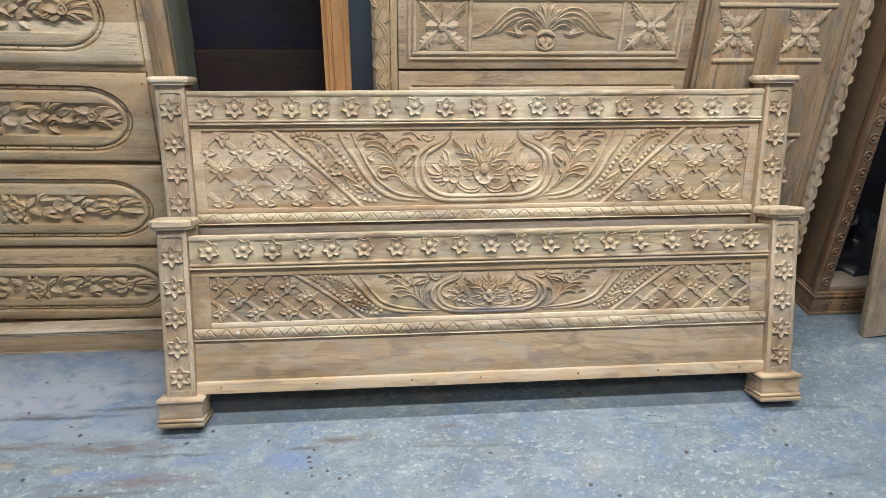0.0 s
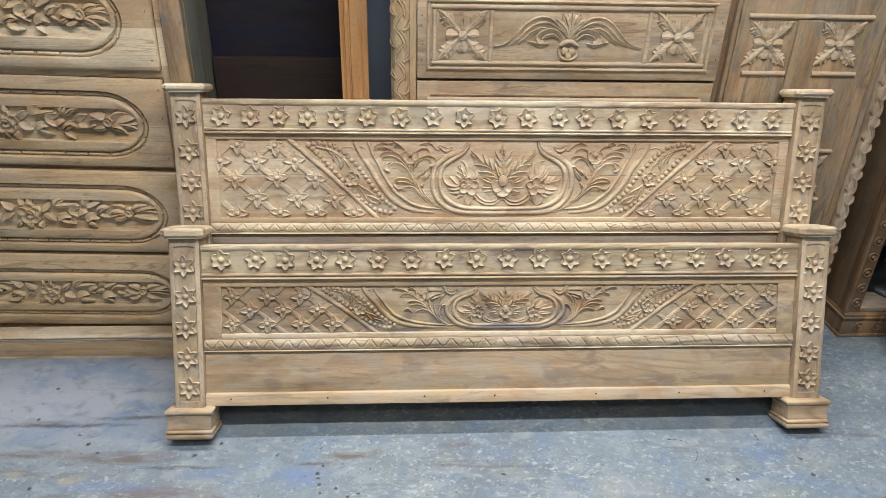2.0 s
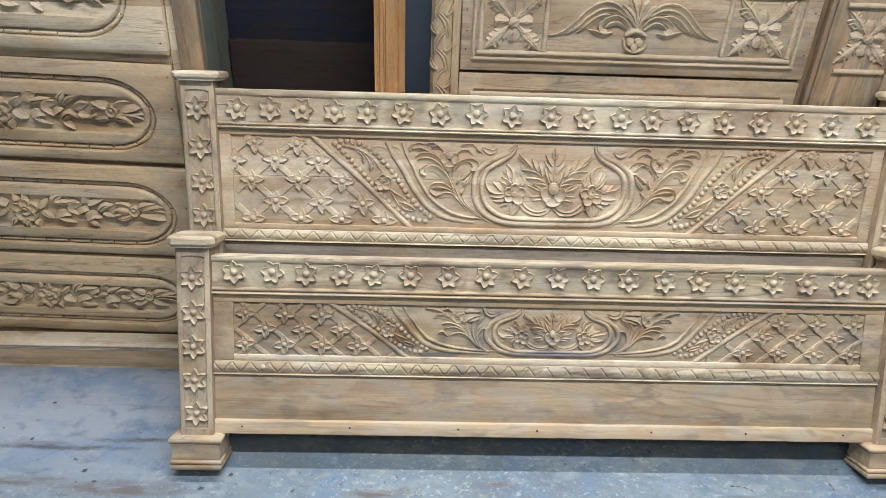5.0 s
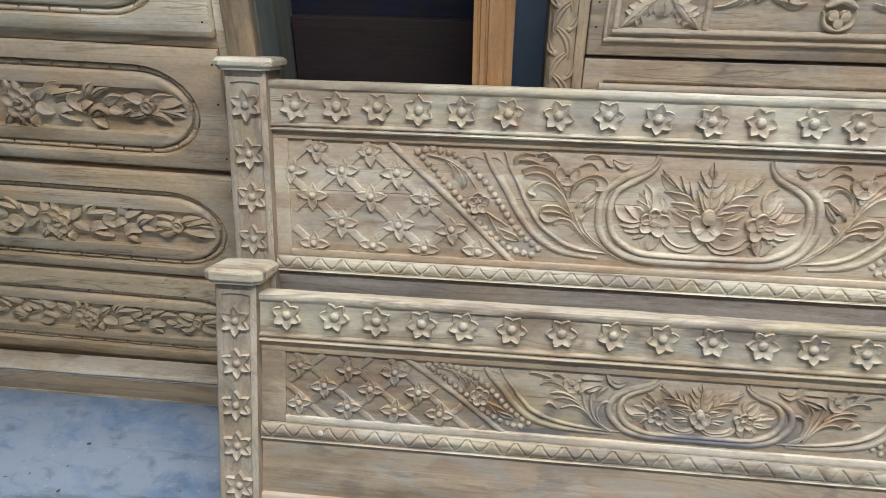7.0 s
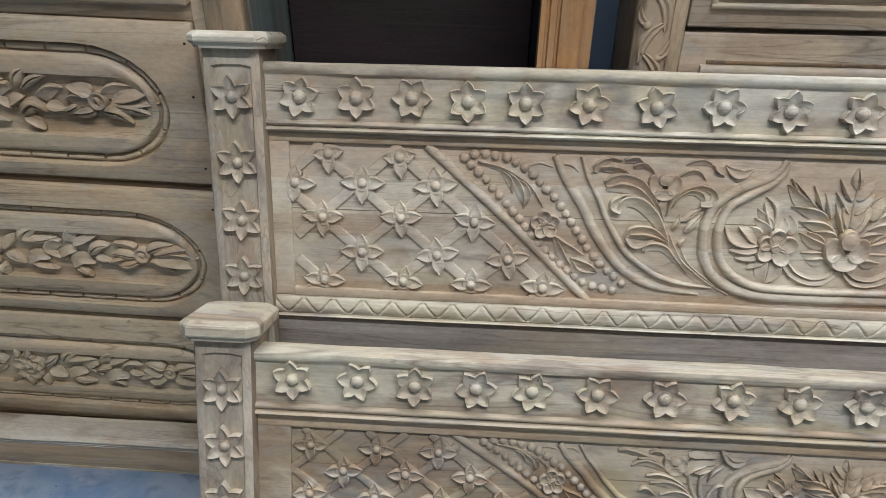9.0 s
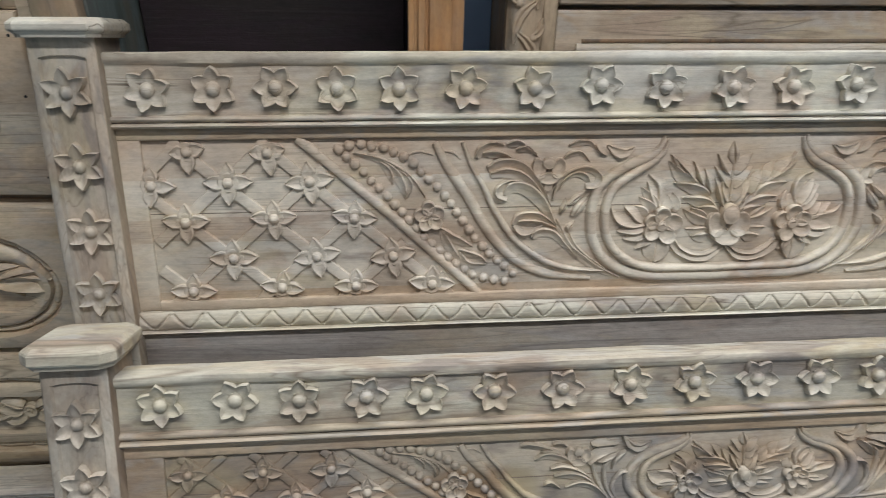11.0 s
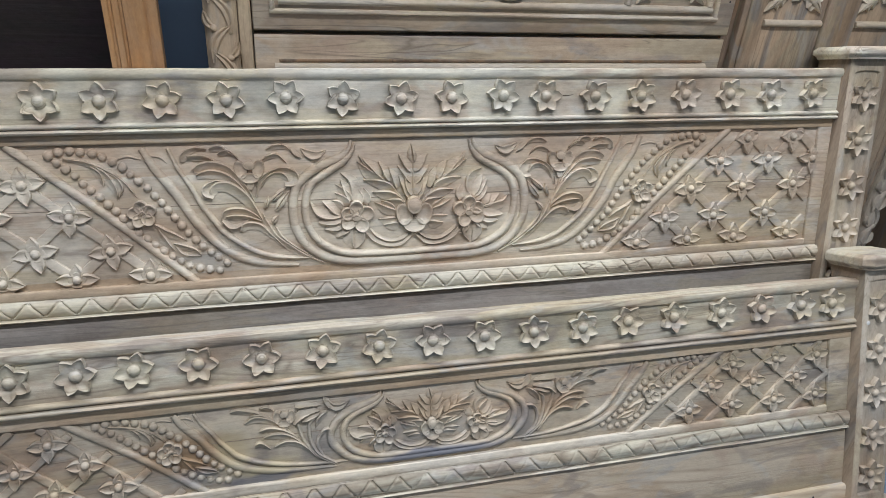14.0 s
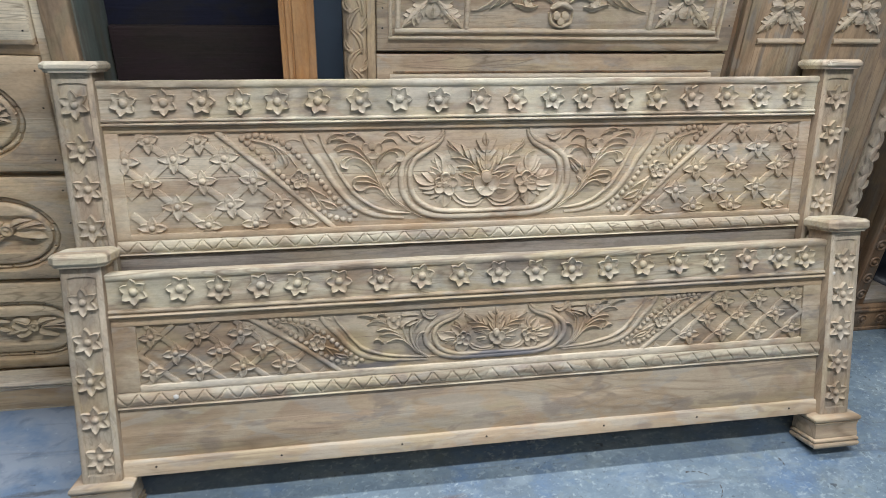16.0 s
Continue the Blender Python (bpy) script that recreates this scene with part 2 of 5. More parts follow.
wood_grey = wood("grey_green_painted_board", (0.16, 0.19, 0.17), (0.12, 0.145, 0.13), (0.07, 0.085, 0.078), (0.18, 0.21, 0.19), "Z", 0.4, 0.6, 9.0)


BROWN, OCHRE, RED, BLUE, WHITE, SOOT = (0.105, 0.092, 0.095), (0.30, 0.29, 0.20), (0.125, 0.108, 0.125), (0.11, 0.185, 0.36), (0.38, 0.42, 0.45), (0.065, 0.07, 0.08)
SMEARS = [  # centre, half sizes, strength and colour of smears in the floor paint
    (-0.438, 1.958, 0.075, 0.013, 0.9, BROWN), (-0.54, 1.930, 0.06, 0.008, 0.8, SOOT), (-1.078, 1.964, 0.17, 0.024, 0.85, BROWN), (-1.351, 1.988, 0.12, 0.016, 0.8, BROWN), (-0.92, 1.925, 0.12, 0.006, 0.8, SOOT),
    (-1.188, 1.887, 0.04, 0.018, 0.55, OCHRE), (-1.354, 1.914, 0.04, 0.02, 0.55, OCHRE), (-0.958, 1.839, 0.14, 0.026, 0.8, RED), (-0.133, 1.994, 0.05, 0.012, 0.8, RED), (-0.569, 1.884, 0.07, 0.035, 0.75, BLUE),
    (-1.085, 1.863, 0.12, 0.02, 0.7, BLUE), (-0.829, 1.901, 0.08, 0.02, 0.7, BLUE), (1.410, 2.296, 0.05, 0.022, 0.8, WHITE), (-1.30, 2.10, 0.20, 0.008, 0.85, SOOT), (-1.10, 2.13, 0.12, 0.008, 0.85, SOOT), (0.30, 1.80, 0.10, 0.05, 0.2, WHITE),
]


def floor_paint():
    """Worn blue-grey floor paint: soft clouds of grey, blue and buff, pale chips where it is trodden, dots and streaks."""
    m, t, p = material("worn_blue_floor_paint")

    def cloud(col, sx, sy, n, lo, hi, much, tint, detail=6, rough=0.65, where=None):
        f = ramp(t, noise_node(t, coords(t, (sx, sy, 1), n), 1.0, detail, rough, 0.4), [(lo, (0.0,)), (hi, (much,))])
        if where is not None:
            f = mix(t, 1.0, f, where, "MULTIPLY")
        return mix(t, f, col, tint)

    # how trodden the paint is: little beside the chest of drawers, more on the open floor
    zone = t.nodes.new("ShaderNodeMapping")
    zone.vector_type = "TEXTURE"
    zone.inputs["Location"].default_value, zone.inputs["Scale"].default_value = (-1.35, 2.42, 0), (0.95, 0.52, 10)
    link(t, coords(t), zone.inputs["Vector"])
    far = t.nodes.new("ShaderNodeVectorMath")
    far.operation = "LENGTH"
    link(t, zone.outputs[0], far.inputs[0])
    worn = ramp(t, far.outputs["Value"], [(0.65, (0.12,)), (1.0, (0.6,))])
    fine_worn = mix(t, 1.0, ramp(t, far.outputs["Value"], [(0.7, (0.1,)), (1.0, (1.0,))]), ramp(t, noise_node(t, coords(t, (3, 4, 1), 4), 1.0, 4, 0.6), [(0.35, (0.3,)), (0.6, (1.0,))]), "MULTIPLY")
    base = noise_node(t, coords(t, (2.0, 3.0, 1)), 1.0, 6, 0.62, 0.4)
    col = ramp(t, base, [(0.32, (0.112, 0.155, 0.200)), (0.5, (0.138, 0.192, 0.242)), (0.68, (0.148, 0.213, 0.280))])
    # floor colour turns paler blue-grey towards the chest of drawers
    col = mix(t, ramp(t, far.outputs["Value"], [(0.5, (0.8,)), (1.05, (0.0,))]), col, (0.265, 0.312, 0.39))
    col = cloud(col, 5.0, 7.0, 5, 0.50, 0.66, 0.80, (0.112, 0.190, 0.320))
    col = cloud(col, 9.0, 13.0, 9, 0.50, 0.62, 0.95, (0.235, 0.300, 0.350), where=worn)
    col = cloud(col, 8.0, 12.0, 13, 0.54, 0.66, 0.65, (0.223, 0.264, 0.259), where=worn)
    col = cloud(col, 14.0, 20.0, 19, 0.53, 0.66, 0.6, (0.092, 0.135, 0.205))
    col = cloud(col, 34.0, 46.0, 21, 0.48, 0.64, 0.70, (0.205, 0.276, 0.328), 8, 0.75, fine_worn)
    col = cloud(col, 44.0, 58.0, 27, 0.52, 0.66, 0.65, (0.104, 0.140, 0.175), 7, 0.72, worn)
    col = cloud(col, 60.0, 80.0, 33, 0.56, 0.64, 0.9, (0.330, 0.405, 0.440), 5, 0.65, fine_worn)
    col = cloud(col, 11.0, 15.0, 37, 0.60, 0.70, 0.5, (0.245, 0.275, 0.215), 5, 0.65, worn)
    col = cloud(col, 90.0, 70.0, 39, 0.63, 0.69, 0.75, (0.070, 0.088, 0.100), 3, 0.55, fine_worn)
    col = cloud(col, 2.0, 19.0, 11, 0.60, 0.70, 0.55, (0.078, 0.083, 0.093))
    col = cloud(col, 8.0, 13.0, 17, 0.66, 0.73, 0.6, (0.251, 0.272, 0.209))
    col = cloud(col, 6.0, 15.0, 23, 0.65, 0.72, 0.5, (0.112, 0.102, 0.125))
    col = cloud(col, 75.0, 95.0, 31, 0.70, 0.77, 0.75, (0.393, 0.473, 0.543), 2, 0.5)
    col = cloud(col, 40.0, 52.0, 41, 0.72, 0.76, 0.75, (0.041, 0.049, 0.063), 2, 0.45)
    geo = t.nodes.new("ShaderNodeNewGeometry")
    nz = t.nodes.new("ShaderNodeTexNoise")
    nz.inputs["Scale"].default_value, nz.inputs["Detail"].default_value, nz.inputs["Roughness"].default_value = 18.0, 8.0, 0.75
    link(t, geo.outputs["Position"], nz.inputs["Vector"])
    wob = t.nodes.new("ShaderNodeVectorMath")
    wob.operation = "MULTIPLY_ADD"
    link(t, nz.outputs["Color"], wob.inputs[0])
    wob.inputs[1].default_value = (0.15, 0.040, 0.0)
    link(t, geo.outputs["Position"], wob.inputs[2])
    broken = ramp(t, noise_node(t, coords(t, (14, 60, 1), 47), 1.0, 6, 0.7, 0.4), [(0.40, (0.25,)), (0.56, (1.0,))])
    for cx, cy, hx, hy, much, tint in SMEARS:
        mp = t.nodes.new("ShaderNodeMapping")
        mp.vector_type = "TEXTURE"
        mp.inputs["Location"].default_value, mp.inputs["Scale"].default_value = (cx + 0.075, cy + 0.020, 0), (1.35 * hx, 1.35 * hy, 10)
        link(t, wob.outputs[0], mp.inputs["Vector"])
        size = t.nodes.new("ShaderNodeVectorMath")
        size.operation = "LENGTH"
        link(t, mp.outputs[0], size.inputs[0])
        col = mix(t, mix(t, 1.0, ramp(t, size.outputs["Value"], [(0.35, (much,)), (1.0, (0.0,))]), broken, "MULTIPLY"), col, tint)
    link(t, col, p.inputs["Base Color"])
    mott = noise_node(t, coords(t, (26, 38, 14), 2), 1.0, 8, 0.75, 0.5)
    link(t, ramp(t, mott, [(0.3, (0.42,)), (0.7, (0.66,))]), p.inputs["Roughness"])
    bump(t, p, mott, 0.3, 0.0015)
    return m


def plain(name, colour, rough=0.6, vary=0.2, scale=4.0):
    m, t, p = material(name)
    n = noise_node(t, coords(t, (scale, scale, scale)), 1.0, 5, 0.6)
    low = tuple(c * (1 - vary) for c in colour)
    link(t, ramp(t, n, [(0.3, low), (0.7, colour)]), p.inputs["Base Color"])
    p.inputs["Roughness"].default_value = rough
    bump(t, p, n, 0.1)
    return m


wood_dark_line = plain("dark_glue_line", (0.25, 0.19, 0.135), 0.7)
paint_floor = floor_paint()
plaster = plain("grey_plaster", (0.25, 0.25, 0.245), 0.8, 0.12, 2.0)
blue_wall = plain("blue_grey_wall_paint", (0.10, 0.14, 0.20), 0.6, 0.2, 3.0)
dark_cloth = plain("dark_blue_plastic_wrap", (0.010, 0.016, 0.030), 0.45, 0.6, 9.0)
rubber = plain("black_gap", (0.01, 0.01, 0.01), 0.8, 0.2, 9.0)


# ---- geometry helpers: each returns (verts, faces) ----
def merge(*geos):
    v, f = [], []
    for gv, gf in geos:
        o = len(v)
        v += [tuple(q) for q in gv]
        f += [tuple(i + o for i in face) for face in gf]
    return v, f


def moved(geo, x=0, y=0, z=0):
    return [(a + x, b + y, c + z) for a, b, c in geo[0]], geo[1]


def part(name, geo, mat, parent=None, label="", at=None, smooth=True):
    """Links a geo (or a shared mesh) as one mesh object under a thing or a part."""
    if isinstance(geo, bpy.types.Mesh):
        me = geo
    else:
        me = bpy.data.meshes.new(name)
        me.from_pydata(*[geo[0], [], geo[1]])
        bm = bmesh.new()
        bm.from_mesh(me)
        bmesh.ops.recalc_face_normals(bm, faces=bm.faces)
        bm.to_mesh(me)
        bm.free()
        me.materials.append(mat)
        if smooth:
            me.shade_smooth()
            me.set_sharp_from_angle(angle=radians(52))
    ob = new(name, me)
    if parent:
        ob.parent = parent
    if at is not None:
        ob.matrix_basis = at
    if label:
        ob["label"] = label
    return ob


def thing(name, m, label, category, group="", kind=""):
    ob = new(name)
    ob.matrix_basis = m
    return tagged(ob, label, category, group, kind)


def box(x0, x1, y0, y1, z0, z1, c=0.002):
    """A box with chamfered edges."""
    bm = bmesh.new()
    bmesh.ops.create_cube(bm, size=1)
    for v in bm.verts:
        v.co = Vector((x0 + (v.co.x + 0.5) * (x1 - x0), y0 + (v.co.y + 0.5) * (y1 - y0), z0 + (v.co.z + 0.5) * (z1 - z0)))
    if c:
        bmesh.ops.bevel(bm, geom=bm.edges[:], offset=c, segments=2, affect="EDGES", profile=0.5)
    bm.verts.index_update()
    out = [tuple(v.co) for v in bm.verts], [tuple(v.index for v in f.verts) for f in bm.faces]
    bm.free()
    return out


def extrude_x(profile, x0, x1, n=60, wobble=0.0006, seed=0.0):
    """A closed (y, z) profile run along x with a hand-worked wobble."""
    v, f, k = [], [], len(profile)
    for i in range(n + 1):
        x = x0 + (x1 - x0) * i / n
        for j, (y, z) in enumerate(profile):
            d = wobble * noise.noise(Vector((x * 9, j * 0.7, seed)))
            v.append((x, y + d, z + d))
    for i in range(n):
        for j in range(k):
            a, b = i * k + j, i * k + (j + 1) % k
            f.append((a, b, b + k, a + k))
    f += [tuple(range(k - 1, -1, -1)), tuple(n * k + j for j in range(k))]
    return v, f


def spun_z(geo):
    """Turns a run along x into a run along z."""
    return [(-z, y, x) for x, y, z in geo[0]], geo[1]


def path(points, n=8):
    """A smooth curve through (u, v) points."""
    q = [Vector((*p, 0)) for p in points]
    q = [2 * q[0] - q[1]] + q + [2 * q[-1] - q[-2]]
    out = []
    for i in range(1, len(q) - 2):
        a, b, c, d = q[i - 1:i + 3]
        for s in range(n):
            t = s / n
            out.append(0.5 * (2 * b + (c - a) * t + (2 * a - 5 * b + 4 * c - d) * t * t + (3 * b - a - 3 * c + d) * t ** 3))
    return [(p.x, p.y) for p in out] + [tuple(points[-1])]


def spaced(curve, step):
    """Points at even steps along a curve."""
    out, left = [curve[0]], step
    for (ax, ay), (bx, by) in zip(curve, curve[1:]):
        d = math.hypot(bx - ax, by - ay)
        while d >= left > 0:
            k = left / d
            ax, ay = ax + (bx - ax) * k, ay + (by - ay) * k
            out.append((ax, ay))
            d, left = d - left, step
        left -= d
    return out


def rod(points, r, high=1.0, taper=0.0, n=8, ring=7):
    """A half-round carved line on the plane y = 0, rising towards -y. taper thins both ends."""
    c = path(points, n)
    v, f, m = [], [], len(c)
    for i, (x, z) in enumerate(c):
        a, b = c[max(i - 1, 0)], c[min(i + 1, m - 1)]
        tx, tz = b[0] - a[0], b[1] - a[1]
        d = math.hypot(tx, tz) or 1
        s = i / (m - 1)
        k = 1 - taper * abs(2 * s - 1) ** 2.0
        for j in range(ring):
            w = math.pi * j / (ring - 1)
            out, up = math.cos(w), math.sin(w)
            v.append((x - tz / d * r * k * out, 0.001 - (r * high * k * up), z + tx / d * r * k * out))
    for i in range(m - 1):
        for j in range(ring - 1):
            a = i * ring + j
            f.append((a, a + 1, a + 1 + ring, a + ring))
    f += [tuple(range(ring)), tuple((m - 1) * ring + j for j in range(ring - 1, -1, -1))]
    return v, f


def leaf(p0, p1, width, high=0.006, bend=0.0, vein=0.42, n=9):
    """A pointed carved leaf with a sunk midrib, from p0 to p1."""
    ax, az = p1[0] - p0[0], p1[1] - p0[1]
    L = math.hypot(ax, az)
    nx, nz = -az / L, ax / L
    v, f, k = [], [], 9
    for i in range(n):
        s = i / (n - 1)
        wide = width * 0.5 * max(0.03, math.sin(math.pi * min(1, s * 0.93 + 0.07)) ** 0.62)
        off = bend * L * math.sin(math.pi * s)
        for j in range(k):
            c = 2 * j / (k - 1) - 1
            h = high * (1 - 0.75 * abs(c) ** 3 - vein * max(0, 1 - abs(c) * 2.2)) * (0.35 + 0.65 * math.sin(math.pi * (0.12 + 0.68 * s)))
            if j in (0, 8):
                h = -0.001
            v.append((p0[0] + ax * s + nx * (c * wide + off), -h, p0[1] + az * s + nz * (c * wide + off)))
    for i in range(n - 1):
        for j in range(k - 1):
            a = i * k + j
            f.append((a, a + 1, a + 1 + k, a + k))
    return v, f


def ball(r, x=0, z=0, flat=0.8, y=0.0, seg=12, rings=5):
    v, f = [], []
    for i in range(rings):
        a = math.pi / 2 * i / rings
        for j in range(seg):
            b = 2 * math.pi * j / seg
            v.append((x + r * math.cos(a) * math.cos(b), y - r * flat * math.sin(a) * 1.1, z + r * math.cos(a) * math.sin(b)))
    v.append((x, y - r * flat * 1.1, z))
    for i in range(rings - 1):
        for j in range(seg):
            a, b = i * seg + j, i * seg + (j + 1) % seg
            f.append((a, b, b + seg, a + seg))
    for j in range(seg):
        f.append(((rings - 1) * seg + j, (rings - 1) * seg + (j + 1) % seg, len(v) - 1))
    return v, f


def rosette(R, petals=6, turn=0.0, cup=0.0075, waist=0.66, bead=0.0105, tall=1.0, low=None, top=None, sharp=1.0, droop=0.0, side=0):
    """A star flower: hollowed petals with raised, pointed rims and a round boss."""
    seg, rings = petals * 10, 7
    v, f = [(0, -0.002, 0)], []
    for i in range(1, rings + 3):
        for j in range(seg):
            a = 2 * math.pi * j / seg
            ph = 1 - abs(((j / 10.0) % 1.0) - 0.5) * 2          # 0 at a petal's tip, 1 in the notch
            tip = 1 - ph
            edge = R * (waist + (1 - waist) * tip ** sharp)
            k = min(i, rings) / rings
            rr = edge * k
            h = 0.0034 + cup * k ** 3.2 * (1 - 0.22 * ph * ph) - droop * cup * tip * k ** 4
            h -= 0.0016 * max(0, ph - 0.75) * 4 * math.sin(math.pi * min(1, k * 1.05))
            if i == rings + 1:
                h, rr = h - 0.0014, edge * 1.035
            if i == rings + 2:
                h, rr = -0.002, edge * 1.06
            x, z = rr * math.cos(a + turn), rr * math.sin(a + turn) * tall
            if side:
                x = max(x, -0.006) if side > 0 else min(x, 0.006)
            if low is not None:
                z = max(z, low)
            if top is not None:
                z = min(z, top)
            v.append((x, -h, z))
    for j in range(seg):
        f.append((0, 1 + j, 1 + (j + 1) % seg))
    for i in range(rings + 1):
        for j in range(seg):
            a, b = 1 + i * seg + j, 1 + i * seg + (j + 1) % seg
            f.append((a, b, b + seg, a + seg))
    return merge((v, f), ball(bead, 0, 0, 1.0, -0.002))


SECTIONS = {  # across a carved stroke: place from edge to edge, height
    "ridge": ((-1, 0.0), (-0.93, 0.30), (-0.5, 0.36), (0.0, 0.52), (0.45, 0.82), (0.72, 1.0), (0.90, 0.90), (1, 0.0)),
    "cup": ((-1, 0.0), (-0.90, 0.92), (-0.74, 1.0), (-0.38, 0.66), (0, 0.50), (0.38, 0.66), (0.74, 1.0), (0.90, 0.92), (1, 0.0)),
    "fold": ((-1, 0.0), (-0.92, 0.62), (-0.6, 0.92), (-0.2, 1.0), (0, 0.42), (0.2, 0.86), (0.6, 0.74), (0.92, 0.5), (1, 0.0)),
    "flat": ((-1, 0.0), (-0.86, 0.92), (-0.70, 1.0), (0, 0.96), (0.70, 1.0), (0.86, 0.92), (1, 0.0)),
    "round": ((-1, 0.0), (-0.88, 0.5), (-0.55, 0.86), (0, 1.0), (0.55, 0.86), (0.88, 0.5), (1, 0.0)),
}
LEAF, CURL, STEM = (0.42, 0.90, 1.0, 0.86, 0.52, 0.05), (0.55, 1.0, 0.95, 0.7, 0.45, 0.25), (0.45, 0.9, 1.0, 1.0, 0.9, 0.45)


def stroke(points, width, high, shape=STEM, section="round", flip=False, n=6, rise=0.0):
    """A carved stroke along a curve on the plane y = 0, as wide as shape says along its way, cut to a section. rise lifts its end."""
    c = path(points, n)
    m, sec = len(c), SECTIONS[section]
    k = len(sec)
    v, f = [], []
    for i, (x, z) in enumerate(c):
        a, b = c[max(i - 1, 0)], c[min(i + 1, m - 1)]
        tx, tz = b[0] - a[0], b[1] - a[1]
        d = math.hypot(tx, tz) or 1
        s = i / (m - 1)
        wide = float(np.interp(s, np.linspace(0, 1, len(shape)), shape))
        tall = high * (0.45 + 0.55 * min(1.0, wide)) * (1 + rise * (s - 0.5))
        for q, h in sec:
            q = -q if flip else q
            v.append((x - tz / d * width * 0.5 * wide * q, 0.0012 - tall * h - (0.0012 if h else 0), z + tx / d * width * 0.5 * wide * q))
    for i in range(m - 1):
        for j in range(k - 1):
            a = i * k + j
            f.append((a, a + 1, a + 1 + k, a + k) if not flip else (a + k, a + 1 + k, a + 1, a))
    f += [tuple(range(k)), tuple((m - 1) * k + j for j in range(k - 1, -1, -1))]
    return v, f


def petal(x, z, rx, rz, turn=0.0, high=0.008, hollow=0.5, tip=0.0, lean=0.0, seg=18):
    """A rounded petal: a hollowed disc with a raised rim. tip points one end, lean tips it along its length."""
    v, f = [], []
    rows = ((0.0, 1 - hollow), (0.35, 1 - hollow * 0.92), (0.62, 1 - hollow * 0.55), (0.80, 0.97), (0.90, 1.0), (0.97, 0.82), (1.0, 0.0))
    ca, sa = math.cos(turn), math.sin(turn)
    for k, h in rows:
        for j in range(seg):
            a = 2 * math.pi * j / seg
            px, pz = k * rx * math.cos(a), k * rz * math.sin(a) * (1 - tip * max(0.0, math.cos(a)) ** 2)
            px *= 1 + 0.25 * tip * max(0.0, math.cos(a)) ** 4
            hh = high * h * (1 + lean * px / rx) + (0.001 if h == 0 else 0) * -1
            v.append((x + px * ca - pz * sa, -hh, z + px * sa + pz * ca))
    for i in range(len(rows) - 1):
        for j in range(seg):
            a, b = i * seg + j, i * seg + (j + 1) % seg
            f.append((a, b, b + seg, a + seg))
    return v, f


def star_flower(R, petals, boss, high=0.0075, width=0.66):
    """A trellis flower: pointed petals with thin raised rims, as (direction, length) pairs, round a boss."""
    out = [ball(boss, 0, 0, 1.0, -0.0035), petal(0, 0, R * 0.44, R * 0.44, 0, high * 0.66, 0.3, seg=12)]
    for a, length in petals:
        ca, sa = math.cos(a), math.sin(a)
        up = 0.03 * R * (1 if abs(ca) > 0.5 else 0)
        pts = [(0.16 * R * ca, 0.16 * R * sa), (0.6 * length * R * ca, 0.6 * length * R * sa + up), (length * R * ca, length * R * sa + up)]
        out.append(stroke(pts, R * width, high, (0.75, 0.98, 1.0, 0.78, 0.42, 0.04), "cup", n=4, rise=0.45))
    return merge(*out)


def mesh_of(name, geo, mat):
    ob = part(name, geo, mat)
    me = ob.data
    bpy.data.objects.remove(ob)
    return me


def arc_profile(y, z0, z1, out, back, n=6):
    """A half-round moulding profile between z0 and z1 that stands out from y by out."""
    pts = [(y + back, z0)]
    for i in range(n + 1):
        a = math.pi * i / n
        pts.append((y - out * math.sin(a), (z0 + z1) / 2 - (z1 - z0) / 2 * math.cos(a)))
    return pts + [(y + back, z1)]


# ---- setting ----
def slab(name, x0, x1, y0, y1, z0, z1, mat, label="", category=""):
    ob = part(name, box(x0, x1, y0, y1, z0, z1, 0), mat, smooth=False)
    return tagged(ob, label, category, kind="structure")


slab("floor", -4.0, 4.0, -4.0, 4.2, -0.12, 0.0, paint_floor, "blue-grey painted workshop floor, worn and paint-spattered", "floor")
slab("wall_north", -4.0, 4.0, 4.2, 4.4, -0.12, 3.2, plaster, "plain plastered wall behind the furniture", "wall")
slab("wall_west", -4.2, -4.0, -4.0, 4.4, -0.12, 3.2, plaster, "plain plastered side wall", "wall")
slab("wall_east", 4.0, 4.2, -4.0, 4.4, -0.12, 3.2, plaster, "plain plastered side wall", "wall")
slab("wall_south", -4.2, 4.2, -4.2, -4.0, -0.12, 3.2, plaster, "plain plastered wall behind the open floor", "wall")
slab("ceiling", -4.2, 4.2, -4.2, 4.4, 3.2, 3.35, plaster, "plain pale ceiling", "ceiling")


# ---- the two bed boards ----
def warp_none(u, v):
    return u, v


def post_geo(h):
    """Post body, one mesh: eased corners and a sunk front panel arched at the top."""
    hw, d, z0 = 0.041, 0.085, 0.1
    c = 0.003
    rect = lambda w, y, a, b: [(-w, y, a), (w, y, a), (w, y, b), (0.5 * w, y, b + 0.003), (-0.5 * w, y, b + 0.003), (-w, y, b)]
    outer = lambda w, y: [(-w, y, z0), (w, y, z0), (w, y, h), (0.5 * w, y, h), (-0.5 * w, y, h), (-w, y, h)]
    rows = [outer(hw, d), outer(hw, c), outer(hw - c, 0.0), rect(hw - 0.012, 0.0, 0.134, h - 0.024), rect(hw - 0.0145, 0.0045, 0.137, h - 0.026)]
    v = [q for r in rows for q in r]
    f = [(i * 6 + j, i * 6 + (j + 1) % 6, i * 6 + 6 + (j + 1) % 6, i * 6 + 6 + j) for i in range(4) for j in range(6)]
    return v, f + [tuple(range(5, -1, -1)), tuple(24 + j for j in range(6))]


